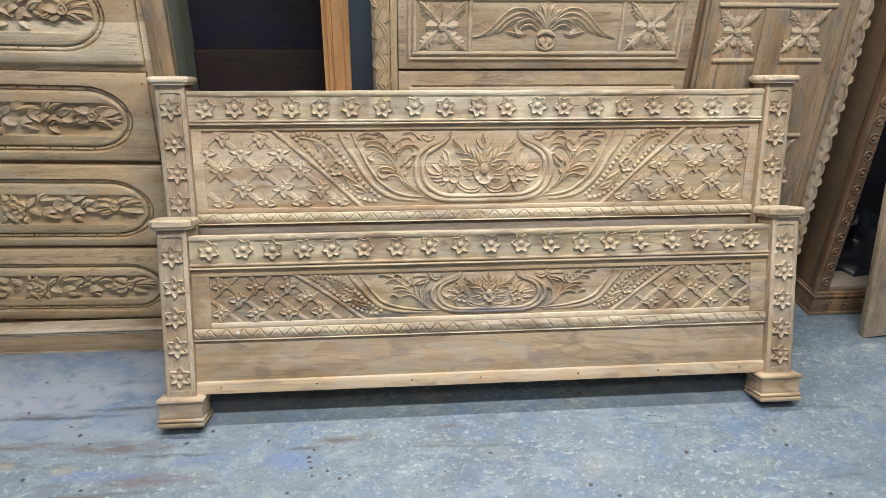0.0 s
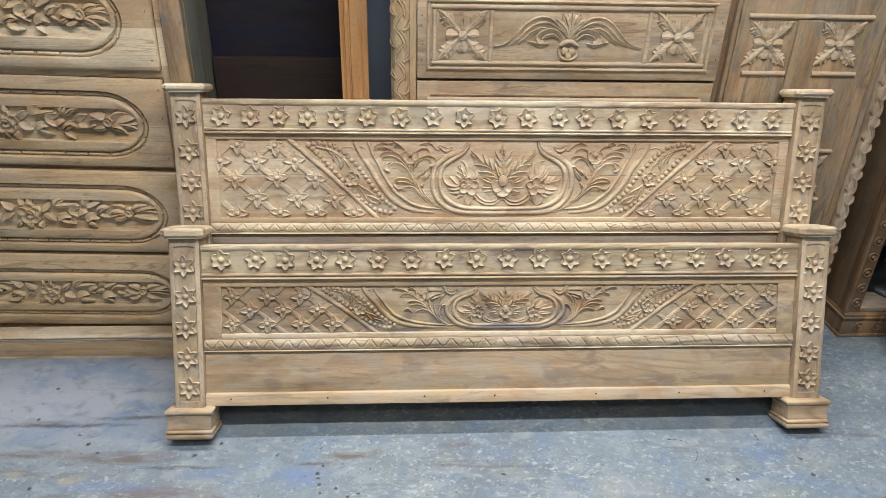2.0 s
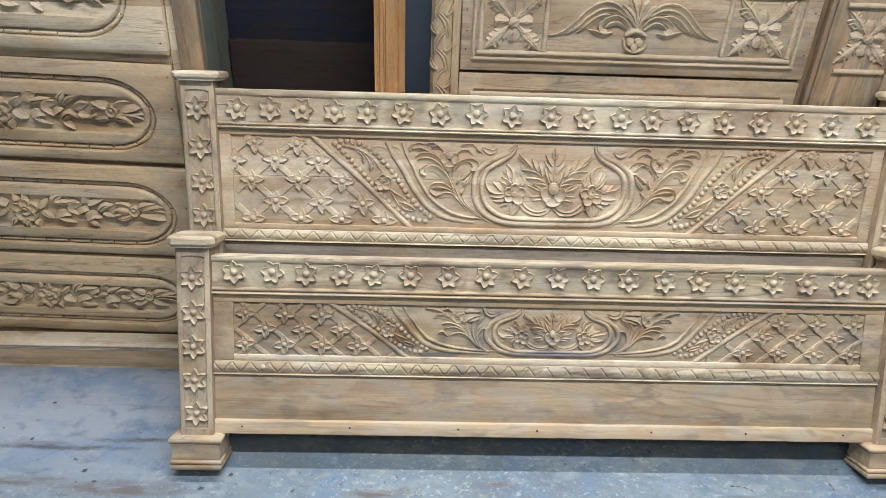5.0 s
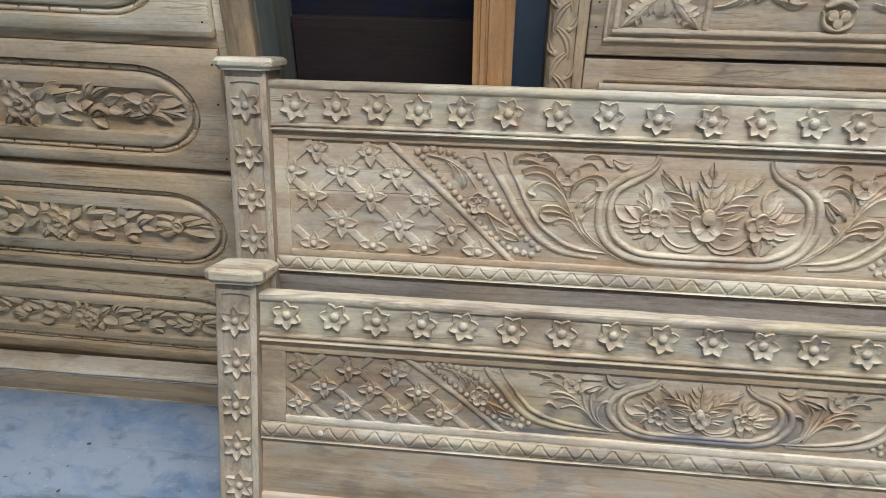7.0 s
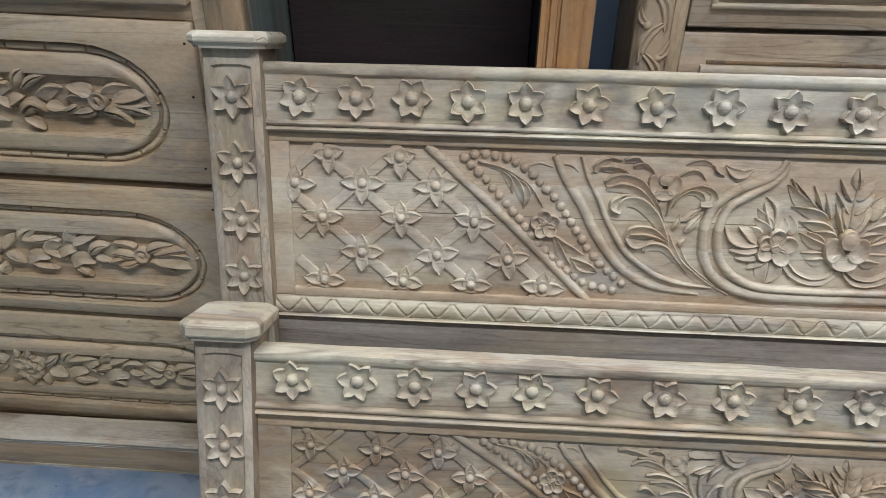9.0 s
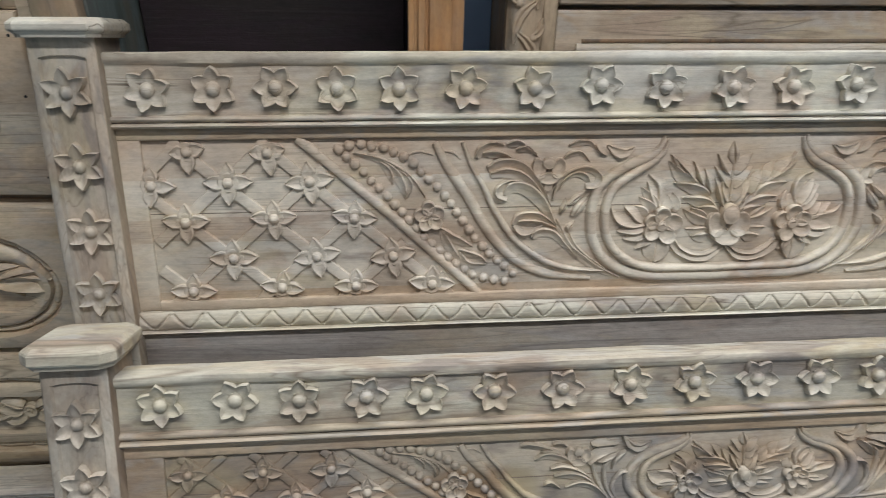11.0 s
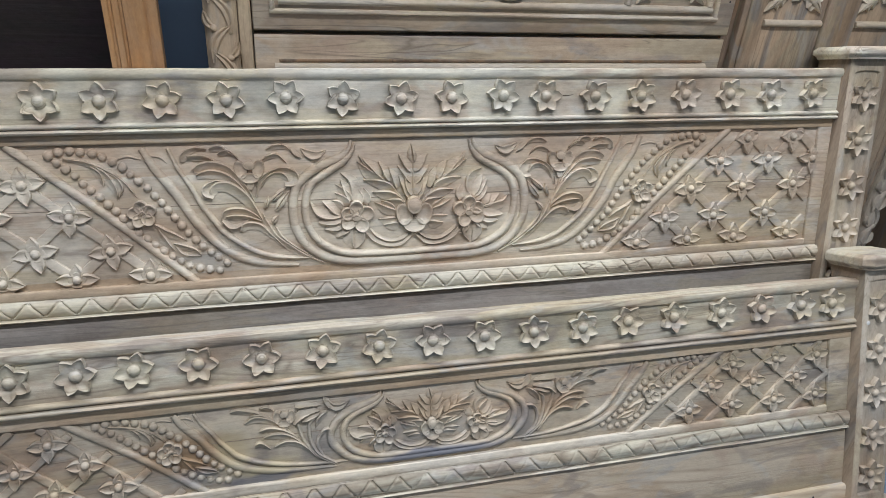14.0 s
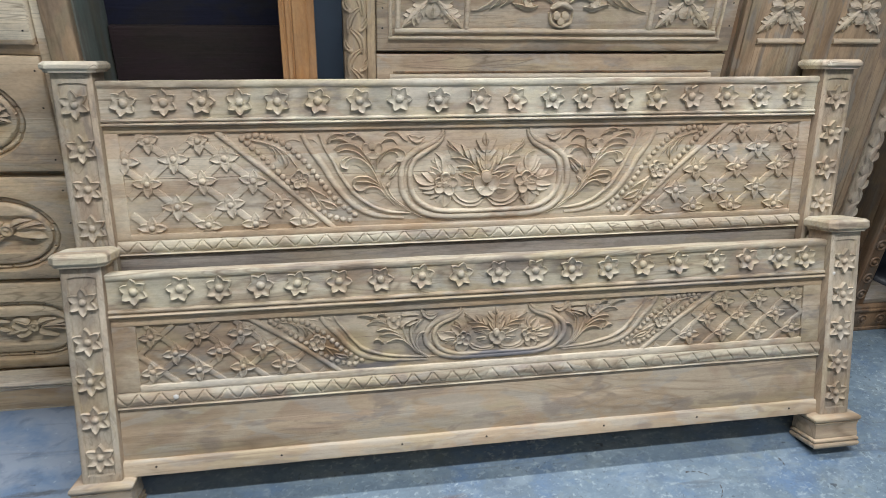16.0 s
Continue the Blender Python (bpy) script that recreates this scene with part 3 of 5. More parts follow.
def cap_geo(z0, z1):
    """A cap with clipped corners and a rounded edge."""
    w, d0, d1, c = 0.0575, -0.021, 0.100, 0.015
    ring = [(-w + c, d0), (w - c, d0), (w, d0 + c), (w, d1 - c), (w - c, d1), (-w + c, d1), (-w, d1 - c), (-w, d0 + c)]
    cy = (d0 + d1) / 2
    v, f = [], []
    for k, z in ((0.88, z0), (0.90, z0 + 0.004), (0.985, z0 + 0.008), (1.0, z0 + 0.010), (1.0, z1 - 0.008), (0.985, z1 - 0.0055), (0.90, z1 - 0.001), (0.87, z1)):
        v += [(x * k, cy + (y - cy) * k, z) for x, y in ring]
    for i in range(7):
        for j in range(8):
            a, b = i * 8 + j, i * 8 + (j + 1) % 8
            f.append((a, b, b + 8, a + 8))
    return v, f + [tuple(range(7, -1, -1)), tuple(56 + j for j in range(8))]


def plinth_geo(z0, z1):
    """A square foot with a moulded, hollowed outline."""
    prof = [(0.0, 0.060), (0.05, 0.064), (0.11, 0.0655), (0.16, 0.064), (0.175, 0.0600), (0.19, 0.0632), (0.24, 0.0645), (0.29, 0.0625), (0.31, 0.0602), (0.37, 0.0615), (0.5, 0.0600),
            (0.64, 0.0592), (0.73, 0.0605), (0.775, 0.0625), (0.79, 0.0590), (0.81, 0.0630), (0.87, 0.066), (0.94, 0.0655), (0.97, 0.062), (1.0, 0.054)]
    v, f, cy = [], [], 0.0325
    for s, w in prof:
        z, dd = z0 + (z1 - z0) * s, w - 0.016
        v += [(-w, cy - dd, z), (w, cy - dd, z), (w, cy + dd, z), (-w, cy + dd, z)]
    for i in range(len(prof) - 1):
        for j in range(4):
            a, b = i * 4 + j, i * 4 + (j + 1) % 4
            f.append((a, b, b + 4, a + 4))
    k = (len(prof) - 1) * 4
    return v, f + [(3, 2, 1, 0), (k, k + 1, k + 2, k + 3)]


def zigzag_geo(u0, u1, z0, z1, y, fade):
    """A half-round moulding cut with a zigzag of notches; the rising cuts fade out past fade."""
    n, k, v, f = int((u1 - u0) / 0.0014), 17, [], []
    pitch = 0.047
    for i in range(n + 1):
        u = u0 + (u1 - u0) * i / n
        for j in range(k):
            s = j / (k - 1)
            h = 0.0095 * math.sin(math.pi * (0.08 + 0.84 * s)) ** 0.6
            q = (u - u0) / pitch + 0.04 * noise.noise(Vector((u * 20, 0, z0)))
            down = abs((q - 0.5 * (1 - s) + 0.5) % 1.0 - 0.5) * pitch
            up = abs((q - 0.5 - 0.5 * s + 0.5) % 1.0 - 0.5) * pitch
            cut = 0.0036 * max(0, 1 - down / 0.0032)
            keep = 1 if u < fade else max(0.25, 1 - (u - fade) * 4)
            cut = max(cut, 0.0036 * keep * max(0, 1 - up / 0.0032))
            if 0.1 < s < 0.9:
                h -= cut
            v.append((u, y - h + 0.0005 * noise.noise(Vector((u * 14, s * 3, z0))), z0 + (z1 - z0) * s))
    for i in range(n):
        for j in range(k - 1):
            a = i * k + j
            f.append((a, a + 1, a + 1 + k, a + k))
    return merge((v, f), box(u0, u1, y, y + 0.02, z0, z1, 0.001), extrude_x(arc_profile(y, z0 - 0.007, z0 - 0.0005, 0.009, 0.02, 4), u0, u1, 40))


def bed_board(name, m, spec, label):
    """A carved bed end: two posts, a top rail of rosettes, a carved panel and mouldings under it."""
    g = thing(name, m, label, "bed board", "carved bed ends")
    rnd = random.Random(spec["seed"])
    tilt6 = [mesh_of("rosette", rosette(0.0285, 6, a, cup=0.0085), spec["rail_wood"]) for a in (0.52, 0.2, 0.36, 0.75, 0.0)]
    post_flower = mesh_of("rosette", rosette(0.0305, 6, math.pi / 2, waist=0.56, sharp=1.1, bead=0.009), wood_post)
    h = spec["post"]
    for sx in (-1, 1):
        post = part("post", post_geo(h), wood_post, g, at=pose(sx * 0.9, 0, 0))
        # post sides take the darker brown, their shade put into the colour
        post.data.materials.append(wood_side_shade)
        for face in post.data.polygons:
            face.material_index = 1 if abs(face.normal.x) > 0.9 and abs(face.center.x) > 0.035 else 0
        part("cap", cap_geo(h, h + spec["cap"]), spec["rail_wood"], post, "sanded post cap with clipped corners", smooth=False)
        part("plinth", plinth_geo(spec["foot"], 0.118), wood_board, post, "moulded square foot of the post")
        for v in spec["post_flowers"]:
            part("rosette", post_flower, None, post, at=pose(rnd.uniform(-0.002, 0.002), 0.004, v + rnd.uniform(-0.002, 0.002), 0, rnd.uniform(-7, 7), 0))
    a, b = spec["rail"]
    U = 0.862
    y = 0.022
    prof = [(0.06, a), (y, a), (y, b - 0.017), (y - 0.0015, b - 0.0155), (y - 0.0055, b - 0.0125), (y - 0.0068, b - 0.006), (y - 0.0055, b - 0.001), (y + 0.002, b + 0.001), (0.062, b)]
    rail = part("top_rail", extrude_x(prof, -U, U, 90, 0.0014, spec["seed"]), spec["rail_wood"], g, "pale top rail with a rounded upper lip")
    mid = spec["flower_row"]
    for u in spec["row_places"]:
        part("rosette", rnd.choice(tilt6), None, rail, at=pose(u, y + 0.0005, mid + rnd.uniform(-0.002, 0.002), 0, rnd.uniform(-12, 12), 0))
    c, d = spec["bead"]
    hgt = d - c
    part("bead_moulding", merge(extrude_x(arc_profile(y + 0.001, c + hgt * 0.48, d, 0.0075, 0.03), -U, U, 70, 0.0006),
                                extrude_x(arc_profile(y + 0.001, c, c + hgt * 0.46, 0.0088, 0.03), -U, U, 70, 0.0006)), wood_bead if spec["fern"] else spec["rail_wood"], g)
    p0, p1 = spec["panel"]
    e = spec["edge"]
    lo = spec["zig"][1]
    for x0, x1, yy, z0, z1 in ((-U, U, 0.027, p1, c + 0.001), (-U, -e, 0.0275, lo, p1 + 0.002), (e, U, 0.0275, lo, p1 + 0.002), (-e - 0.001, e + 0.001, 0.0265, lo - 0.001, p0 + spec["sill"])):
        part("frame_strip", box(x0, x1, yy, 0.06, z0, z1, 0.002), wood_strip_x if yy == 0.027 else spec["panel_wood"] if yy > 0.027 else wood_carved, g)
    ground = spec["ground"]
    panel = part("carved_panel", box(-e - 0.002, e + 0.002, ground, 0.06, p0 - 0.002, p1 + 0.002, 0.0006), spec["panel_wood"], g, spec["panel_label"])
    part("board_joint", box(-e, e, ground - 0.0006, ground + 0.001, p0 + (p1 - p0) * 0.57, p0 + (p1 - p0) * 0.57 + 0.001, 0), wood_dark_line, panel, "fine glue joint across the panel")
    part("zigzag_moulding", zigzag_geo(-U, U, *spec["zig"], 0.0265, spec["fade"]), spec["rail_wood"], g)
    carve(panel, spec, ground, rnd, spec["panel_wood"])
    for z0, z1, yy in spec["boards"]:
        part("lower_board", box(-U, U, yy, 0.055, z0, z1 - 0.0006, 0.0012), spec["board_wood"], g)
    if spec["strip"]:
        part("bottom_strip", extrude_x([(0.055, spec["strip"][0]), (0.017, spec["strip"][0]), (0.0165, spec["strip"][1] - 0.004), (0.020, spec["strip"][1]), (0.055, spec["strip"][1])], -U, U, 60, 0.0008, 5), wood_board, g)
    return g


def carve(panel, spec, ground, rnd, wood_carved):
    """The carving of the panel: trellis of flowers, bead drops, scrolls and a cartouche, mirrored about the middle."""
    W, k = spec["warp"], spec["size"]
    t = 0.5 + 0.5 * k
    at = pose(0, ground + 0.0005, 0)
    ways = {"right": (0, 1.0), "up": (math.pi / 2, 0.82), "left": (math.pi, 1.0), "down": (-math.pi / 2, 0.95)}
    cut = {"full": (), "low": ("down",), "top": ("up",), "left": ("left",), "right": ("right",)}
    flower4 = {key: [mesh_of("trellis_flower", star_flower(0.0325 * (0.45 + 0.55 * k) * big, [(a + rnd.uniform(-0.12, 0.12), q * (0.72 if key == "top" and w != "down" else 1.0)) for w, (a, q) in ways.items() if w not in out], 0.0078 * (0.6 + 0.4 * k), 0.0085), wood_carved)
                     for big in (0.96, 1.0, 1.05)] for key, out in cut.items()}
    bead = [mesh_of("bead", ball(0.0076 * q * (0.55 + 0.45 * k), flat=0.95, seg=12, rings=5), wood_carved) for q in (0.93, 1.0, 1.06)]
    p0, p1 = spec["panel"]
    e = spec["edge"]
    (ru0, rv0), (ru1, rv1) = spec["rod"]
    edge_of_rod = lambda v: ru0 + (ru1 - ru0) * (rv0 - v) / (rv0 - rv1)
    for sx in (-1, 1):
        M = lambda pts: [(-sx * W(*p)[0], W(*p)[1]) for p in pts]
        D = lambda pts: [(-sx * q[0], q[1]) for q in pts]
        one = lambda p: M([p])[0]
        turned = sx < 0

        def cut_stroke(name, pts, width, high, shape, section, flip=False, put=M, n=6):
            jig = [(a + rnd.uniform(-0.0007, 0.0007), b + rnd.uniform(-0.0007, 0.0007)) for a, b in pts]
            return part(name, stroke(put(jig), width * t, high * (0.9 + 0.2 * rnd.random()) * t, shape, section, flip != (not turned), n), wood_carved, panel, at=at)

        # trellis bars
        du, dv = spec["step"]
        for n in range(-3, 9):
            for sg in (1, -1):
                u0 = -e - 0.03 + n * 2 * du + spec["phase"]
                run = [(u0 + sg * s * du, spec["rows"][0] + s * dv) for s in np.arange(-1.0, 6.01, 0.125)]
                run = [q for q in run if p0 < q[1] < p1 and -e < q[0] < edge_of_rod(q[1]) - 0.008]
                if len(run) > 2:
                    part("trellis_bar", stroke(D([run[0], ((run[0][0] + run[-1][0]) / 2, (run[0][1] + run[-1][1]) / 2), run[-1]]), 0.0168 * k, 0.0056, (1.0, 1.0), "flat", n=2), wood_carved, panel, at=at)
        for v, us, kind in spec["flowers"]:
            for u in us:
                key = kind if kind != "edge" else "right" if sx > 0 else "left"
                part("trellis_flower", rnd.choice(flower4[key]), None, panel, at=pose(-sx * u + rnd.uniform(-0.002, 0.002), ground - 0.002, v + rnd.uniform(-0.002, 0.002), 0, rnd.uniform(-7, 7), 0))
        part("diagonal_bar", stroke(D([(ru0 - 0.006, rv0 + 0.002), ((ru0 + ru1) / 2 + 0.004, (rv0 + rv1) / 2 + 0.002), (ru1 + 0.007, rv1 - 0.002)]), 0.0150 * t, 0.0080 * t, (1.0, 1.0), "round", n=10), wood_carved, panel, at=at)
        # two strings of beads that meet in a drop
        outer = [(-0.569, 0.796), (-0.550, 0.802), (-0.520, 0.800), (-0.490, 0.791), (-0.463, 0.771), (-0.430, 0.737), (-0.401, 0.698), (-0.372, 0.657), (-0.337, 0.623), (-0.312, 0.601)]
        inner = [(-0.558, 0.786), (-0.525, 0.752), (-0.491, 0.714), (-0.460, 0.675), (-0.425, 0.641), (-0.384, 0.611), (-0.353, 0.600), (-0.332, 0.597)]
        for line in (outer, inner):
            for q in spaced(path(M(line)), 0.0158 * (0.55 + 0.45 * k)):
                part("bead", rnd.choice(bead), None, panel, at=pose(q[0] + rnd.uniform(-0.0008, 0.0008), ground + 0.0008, q[1] + rnd.uniform(-0.0008, 0.0008)))
        # long leaves, a flower and a spray between the strings
        cut_stroke("long_leaf", [(-0.549, 0.790), (-0.516, 0.781), (-0.487, 0.766), (-0.467, 0.750), (-0.449, 0.726)], 0.011, 0.0085, (0.4, 0.7, 1.0, 0.9, 0.5, 0.15), "ridge")
        cut_stroke("long_leaf", [(-0.513, 0.777), (-0.503, 0.767), (-0.498, 0.756), (-0.496, 0.744)], 0.011, 0.0085, LEAF, "ridge")
        cut_stroke("long_leaf", [(-0.508, 0.777), (-0.492, 0.761), (-0.482, 0.742), (-0.478, 0.722)], 0.015, 0.0095, LEAF, "ridge")
        cut_stroke("long_leaf", [(-0.491, 0.766), (-0.479, 0.757), (-0.471, 0.742), (-0.476, 0.726)], 0.010, 0.0085, LEAF, "ridge")
        q = one((-0.444, 0.699))
        part("small_flower", merge(*[petal(0.0110 * t * math.cos(a), 0.0110 * t * math.sin(a), 0.0120 * t, 0.0105 * t, a, 0.0085 * t, 0.55, lean=0.35) for a in (0.45, 1.7, 2.95, 4.2, 5.45)],
                                   moved(stroke([(-0.006 * t, -0.003 * t), (0.001, 0.004 * t), (0.006 * t, -0.001)], 0.007 * t, 0.006, LEAF, "fold"), 0, -0.004, 0)), wood_carved, panel, at=pose(q[0], ground - 0.0005, q[1]))
        for pts, wide in (([(-0.429, 0.680), (-0.420, 0.671), (-0.408, 0.665), (-0.397, 0.668)], 0.011), ([(-0.426, 0.674), (-0.406, 0.664), (-0.394, 0.657), (-0.381, 0.651)], 0.010), ([(-0.426, 0.674), (-0.419, 0.658), (-0.411, 0.645), (-0.398, 0.633)], 0.010),
                          ([(-0.402, 0.647), (-0.392, 0.642), (-0.371, 0.634), (-0.359, 0.625)], 0.008), ([(-0.402, 0.645), (-0.393, 0.629), (-0.379, 0.623), (-0.359, 0.625)], 0.010)):
            cut_stroke("spray_leaf", pts, 1.35 * wide, 0.0090, LEAF, "ridge")
        # long scroll lines and the shallow arcs above them
        cut_stroke("scroll_line", [(-0.435, 0.804), (-0.420, 0.773), (-0.402, 0.746), (-0.387, 0.724), (-0.372, 0.694), (-0.352, 0.665), (-0.328, 0.639), (-0.304, 0.621), (-0.277, 0.608), (-0.243, 0.601), (-0.203, 0.598)], 0.0165, 0.0080, (0.7, 1.0, 1.0, 1.0, 0.85, 0.3), "round")
        cut_stroke("scroll_line", [(-0.397, 0.803), (-0.384, 0.771), (-0.366, 0.740), (-0.354, 0.713), (-0.337, 0.685), (-0.322, 0.664), (-0.298, 0.642), (-0.273, 0.626), (-0.242, 0.615), (-0.207, 0.610), (-0.181, 0.609)], 0.0105, 0.0080, (0.6, 0.9, 1.0, 1.0, 0.85, 0.3), "round")
        for pts in ([(-0.473, 0.786), (-0.457, 0.791), (-0.438, 0.786)], [(-0.426, 0.791), (-0.410, 0.790), (-0.399, 0.780)]):
            cut_stroke("scroll_line", pts, 0.004, 0.003, STEM, "round")
        # acanthus
        if spec["fern"]:
            # a fern of curled leaves along one stem, with a volute, a bud and a flower on its inner side
            for pts in ([(-0.225, 0.431), (-0.222, 0.410), (-0.213, 0.386), (-0.197, 0.362), (-0.167, 0.339)], [(-0.193, 0.425), (-0.205, 0.413), (-0.204, 0.385), (-0.192, 0.362), (-0.162, 0.341)], [(-0.174, 0.404), (-0.190, 0.392), (-0.193, 0.374), (-0.184, 0.354)]):
                cut_stroke("acanthus_stem", pts, 0.0080, 0.0085, STEM, "round", put=D)
            for pts, wide in (([(-0.327, 0.449), (-0.313, 0.450), (-0.286, 0.441), (-0.260, 0.428)], 0.0115), ([(-0.306, 0.427), (-0.289, 0.433), (-0.267, 0.428), (-0.250, 0.415)], 0.0165), ([(-0.298, 0.438), (-0.279, 0.438), (-0.262, 0.429)], 0.0085), ([(-0.284, 0.412), (-0.267, 0.414), (-0.246, 0.408), (-0.225, 0.395)], 0.0140), ([(-0.278, 0.400), (-0.255, 0.402), (-0.234, 0.394), (-0.214, 0.378)], 0.0165), ([(-0.262, 0.383), (-0.241, 0.388), (-0.220, 0.380), (-0.193, 0.353)], 0.0140), ([(-0.292, 0.387), (-0.283, 0.390), (-0.269, 0.381)], 0.0130), ([(-0.281, 0.449), (-0.271, 0.451), (-0.260, 0.445)], 0.0085)):
                cut_stroke("acanthus_leaf", pts, wide, 0.0135, (0.35, 0.8, 1.0, 0.9, 0.6, 0.25), "ridge", put=D)
            for pts, wide in (([(-0.230, 0.419), (-0.219, 0.433), (-0.204, 0.437), (-0.186, 0.436)], 0.0170), ([(-0.217, 0.422), (-0.202, 0.428), (-0.188, 0.429)], 0.0105), ([(-0.174, 0.433), (-0.187, 0.422), (-0.196, 0.407)], 0.0125), ([(-0.171, 0.401), (-0.181, 0.400), (-0.192, 0.391)], 0.0105), ([(-0.226, 0.448), (-0.209, 0.450), (-0.186, 0.445)], 0.0125), ([(-0.180, 0.460), (-0.172, 0.446), (-0.165, 0.437)], 0.0110)):
                cut_stroke("acanthus_curl", pts, wide, 0.0130, LEAF, "ridge", True, put=D)
            part("comma_leaf", stroke(D([(-0.176, 0.454), (-0.166, 0.441), (-0.153, 0.439), (-0.138, 0.447)]), 0.0130, 0.0085, (0.1, 0.7, 1.0, 0.7, 0.1), "cup"), wood_carved, panel, at=at)
            q = D([(-0.244, 0.432)])[0]
            scale = 0.72
        else:
            stems = ([(-0.259, 0.689), (-0.252, 0.669), (-0.239, 0.648), (-0.217, 0.629), (-0.191, 0.611), (-0.159, 0.597)], [(-0.242, 0.671), (-0.230, 0.648), (-0.208, 0.628), (-0.179, 0.609)])
            for pts, wide in zip(stems, (0.0120, 0.0095)):
                cut_stroke("acanthus_stem", pts, wide, 0.0075, STEM, "ridge")
            fan = (([(-0.361, 0.765), (-0.346, 0.772), (-0.326, 0.772), (-0.308, 0.764), (-0.293, 0.749), (-0.280, 0.730), (-0.270, 0.710)], 0.0135, CURL), ([(-0.356, 0.757), (-0.335, 0.760), (-0.315, 0.756), (-0.298, 0.743), (-0.282, 0.725), (-0.270, 0.706)], 0.0125, CURL),
                   ([(-0.333, 0.722), (-0.344, 0.730), (-0.341, 0.740), (-0.327, 0.746), (-0.307, 0.744)], 0.0110, CURL), ([(-0.335, 0.727), (-0.329, 0.736), (-0.317, 0.739), (-0.302, 0.733), (-0.284, 0.716), (-0.272, 0.698), (-0.260, 0.678)], 0.0150, (0.5, 0.9, 1.0, 1.0, 0.7, 0.35)),
                   ([(-0.376, 0.781), (-0.370, 0.793), (-0.355, 0.800), (-0.339, 0.798)], 0.0095, CURL), ([(-0.368, 0.787), (-0.343, 0.786), (-0.319, 0.775)], 0.0085, CURL), ([(-0.334, 0.799), (-0.319, 0.801), (-0.306, 0.793), (-0.292, 0.787)], 0.0085, CURL), ([(-0.321, 0.791), (-0.305, 0.794), (-0.290, 0.782)], 0.0075, CURL))
            low = (([(-0.322, 0.683), (-0.313, 0.695), (-0.290, 0.697), (-0.273, 0.689), (-0.259, 0.678)], 0.0105, (0.5, 0.9, 1.0, 0.8, 0.5, 0.3)), ([(-0.316, 0.687), (-0.295, 0.686), (-0.278, 0.684), (-0.260, 0.677)], 0.0080, CURL), ([(-0.294, 0.662), (-0.283, 0.671), (-0.265, 0.668), (-0.248, 0.652), (-0.226, 0.630)], 0.0115, CURL))
            curls = (([(-0.218, 0.739), (-0.205, 0.739), (-0.199, 0.748), (-0.205, 0.759), (-0.220, 0.764), (-0.237, 0.760), (-0.252, 0.751), (-0.261, 0.738), (-0.265, 0.719)], 0.0100, (0.8, 1.0, 0.9, 0.9, 0.8, 0.4)), ([(-0.215, 0.744), (-0.222, 0.753), (-0.234, 0.756), (-0.248, 0.749), (-0.258, 0.732)], 0.0100, CURL))
            for pts, wide, shape in fan + low:
                cut_stroke("acanthus_leaf", pts, 1.35 * wide, 0.0105, shape, "ridge")
            cut_stroke("acanthus_leaf", [(-0.322, 0.682), (-0.310, 0.671), (-0.294, 0.673), (-0.280, 0.683)], 0.0085, 0.0090, CURL, "ridge", True)
            for pts, wide, shape in curls:
                cut_stroke("acanthus_curl", pts, wide, 0.0090, shape, "ridge", True)
            for pts, wide, flip in (([(-0.246, 0.796), (-0.232, 0.801), (-0.215, 0.799), (-0.203, 0.788)], 0.0095, False), ([(-0.253, 0.778), (-0.241, 0.785), (-0.227, 0.785), (-0.214, 0.774)], 0.0085, False), ([(-0.206, 0.798), (-0.198, 0.789), (-0.189, 0.782)], 0.0085, True)):
                cut_stroke("acanthus_leaf", pts, wide, 0.0075, LEAF, "ridge", flip)
            for pts, wide in (([(-0.242, 0.712), (-0.228, 0.724), (-0.217, 0.733)], 0.0085), ([(-0.236, 0.695), (-0.224, 0.712), (-0.212, 0.727)], 0.0115), ([(-0.254, 0.699), (-0.249, 0.711), (-0.247, 0.721)], 0.0065), ([(-0.242, 0.672), (-0.239, 0.679), (-0.231, 0.687)], 0.0085)):
                cut_stroke("bud_leaf", pts, 1.25 * wide, 0.0095, LEAF, "fold")
            part("comma_leaf", stroke(M([(-0.190, 0.797), (-0.178, 0.788), (-0.164, 0.785), (-0.149, 0.793)]), 0.017, 0.0075, (0.1, 0.7, 1.0, 0.7, 0.1), "cup"), wood_carved, panel, at=at)
            q = one((-0.274, 0.765))
            scale = 1.0
        # a rose of three cupped petals round a bud
        r = scale * 1.0
        part("small_rose", merge(petal(-0.014 * r, 0.0, 0.010 * r, 0.016 * r, 0.25, 0.0085 * t, 0.5, lean=-0.2), petal(0.014 * r, 0.0, 0.010 * r, 0.016 * r, -0.25, 0.0085 * t, 0.5, lean=0.2), petal(0, -0.014 * r, 0.016 * r, 0.009 * r, 0, 0.0085 * t, 0.35),
                                 petal(0, -0.026 * r, 0.006 * r, 0.008 * r, 0, 0.006 * t, 0.2), moved(petal(0, 0.008 * r, 0.010 * r, 0.0085 * r, 0, 0.0065 * t, -0.25), 0, -0.003, 0)), wood_carved, panel, at=pose(q[0], ground, q[1]))
        # cartouche: two ogee lines
        outer = [(-0.107, 0.809), (-0.111, 0.794), (-0.126, 0.780), (-0.146, 0.772), (-0.173, 0.759), (-0.193, 0.742), (-0.204, 0.721), (-0.208, 0.695), (-0.206, 0.667), (-0.196, 0.643), (-0.179, 0.623), (-0.152, 0.607), (-0.114, 0.599), (-0.057, 0.597), (0.0, 0.596)]
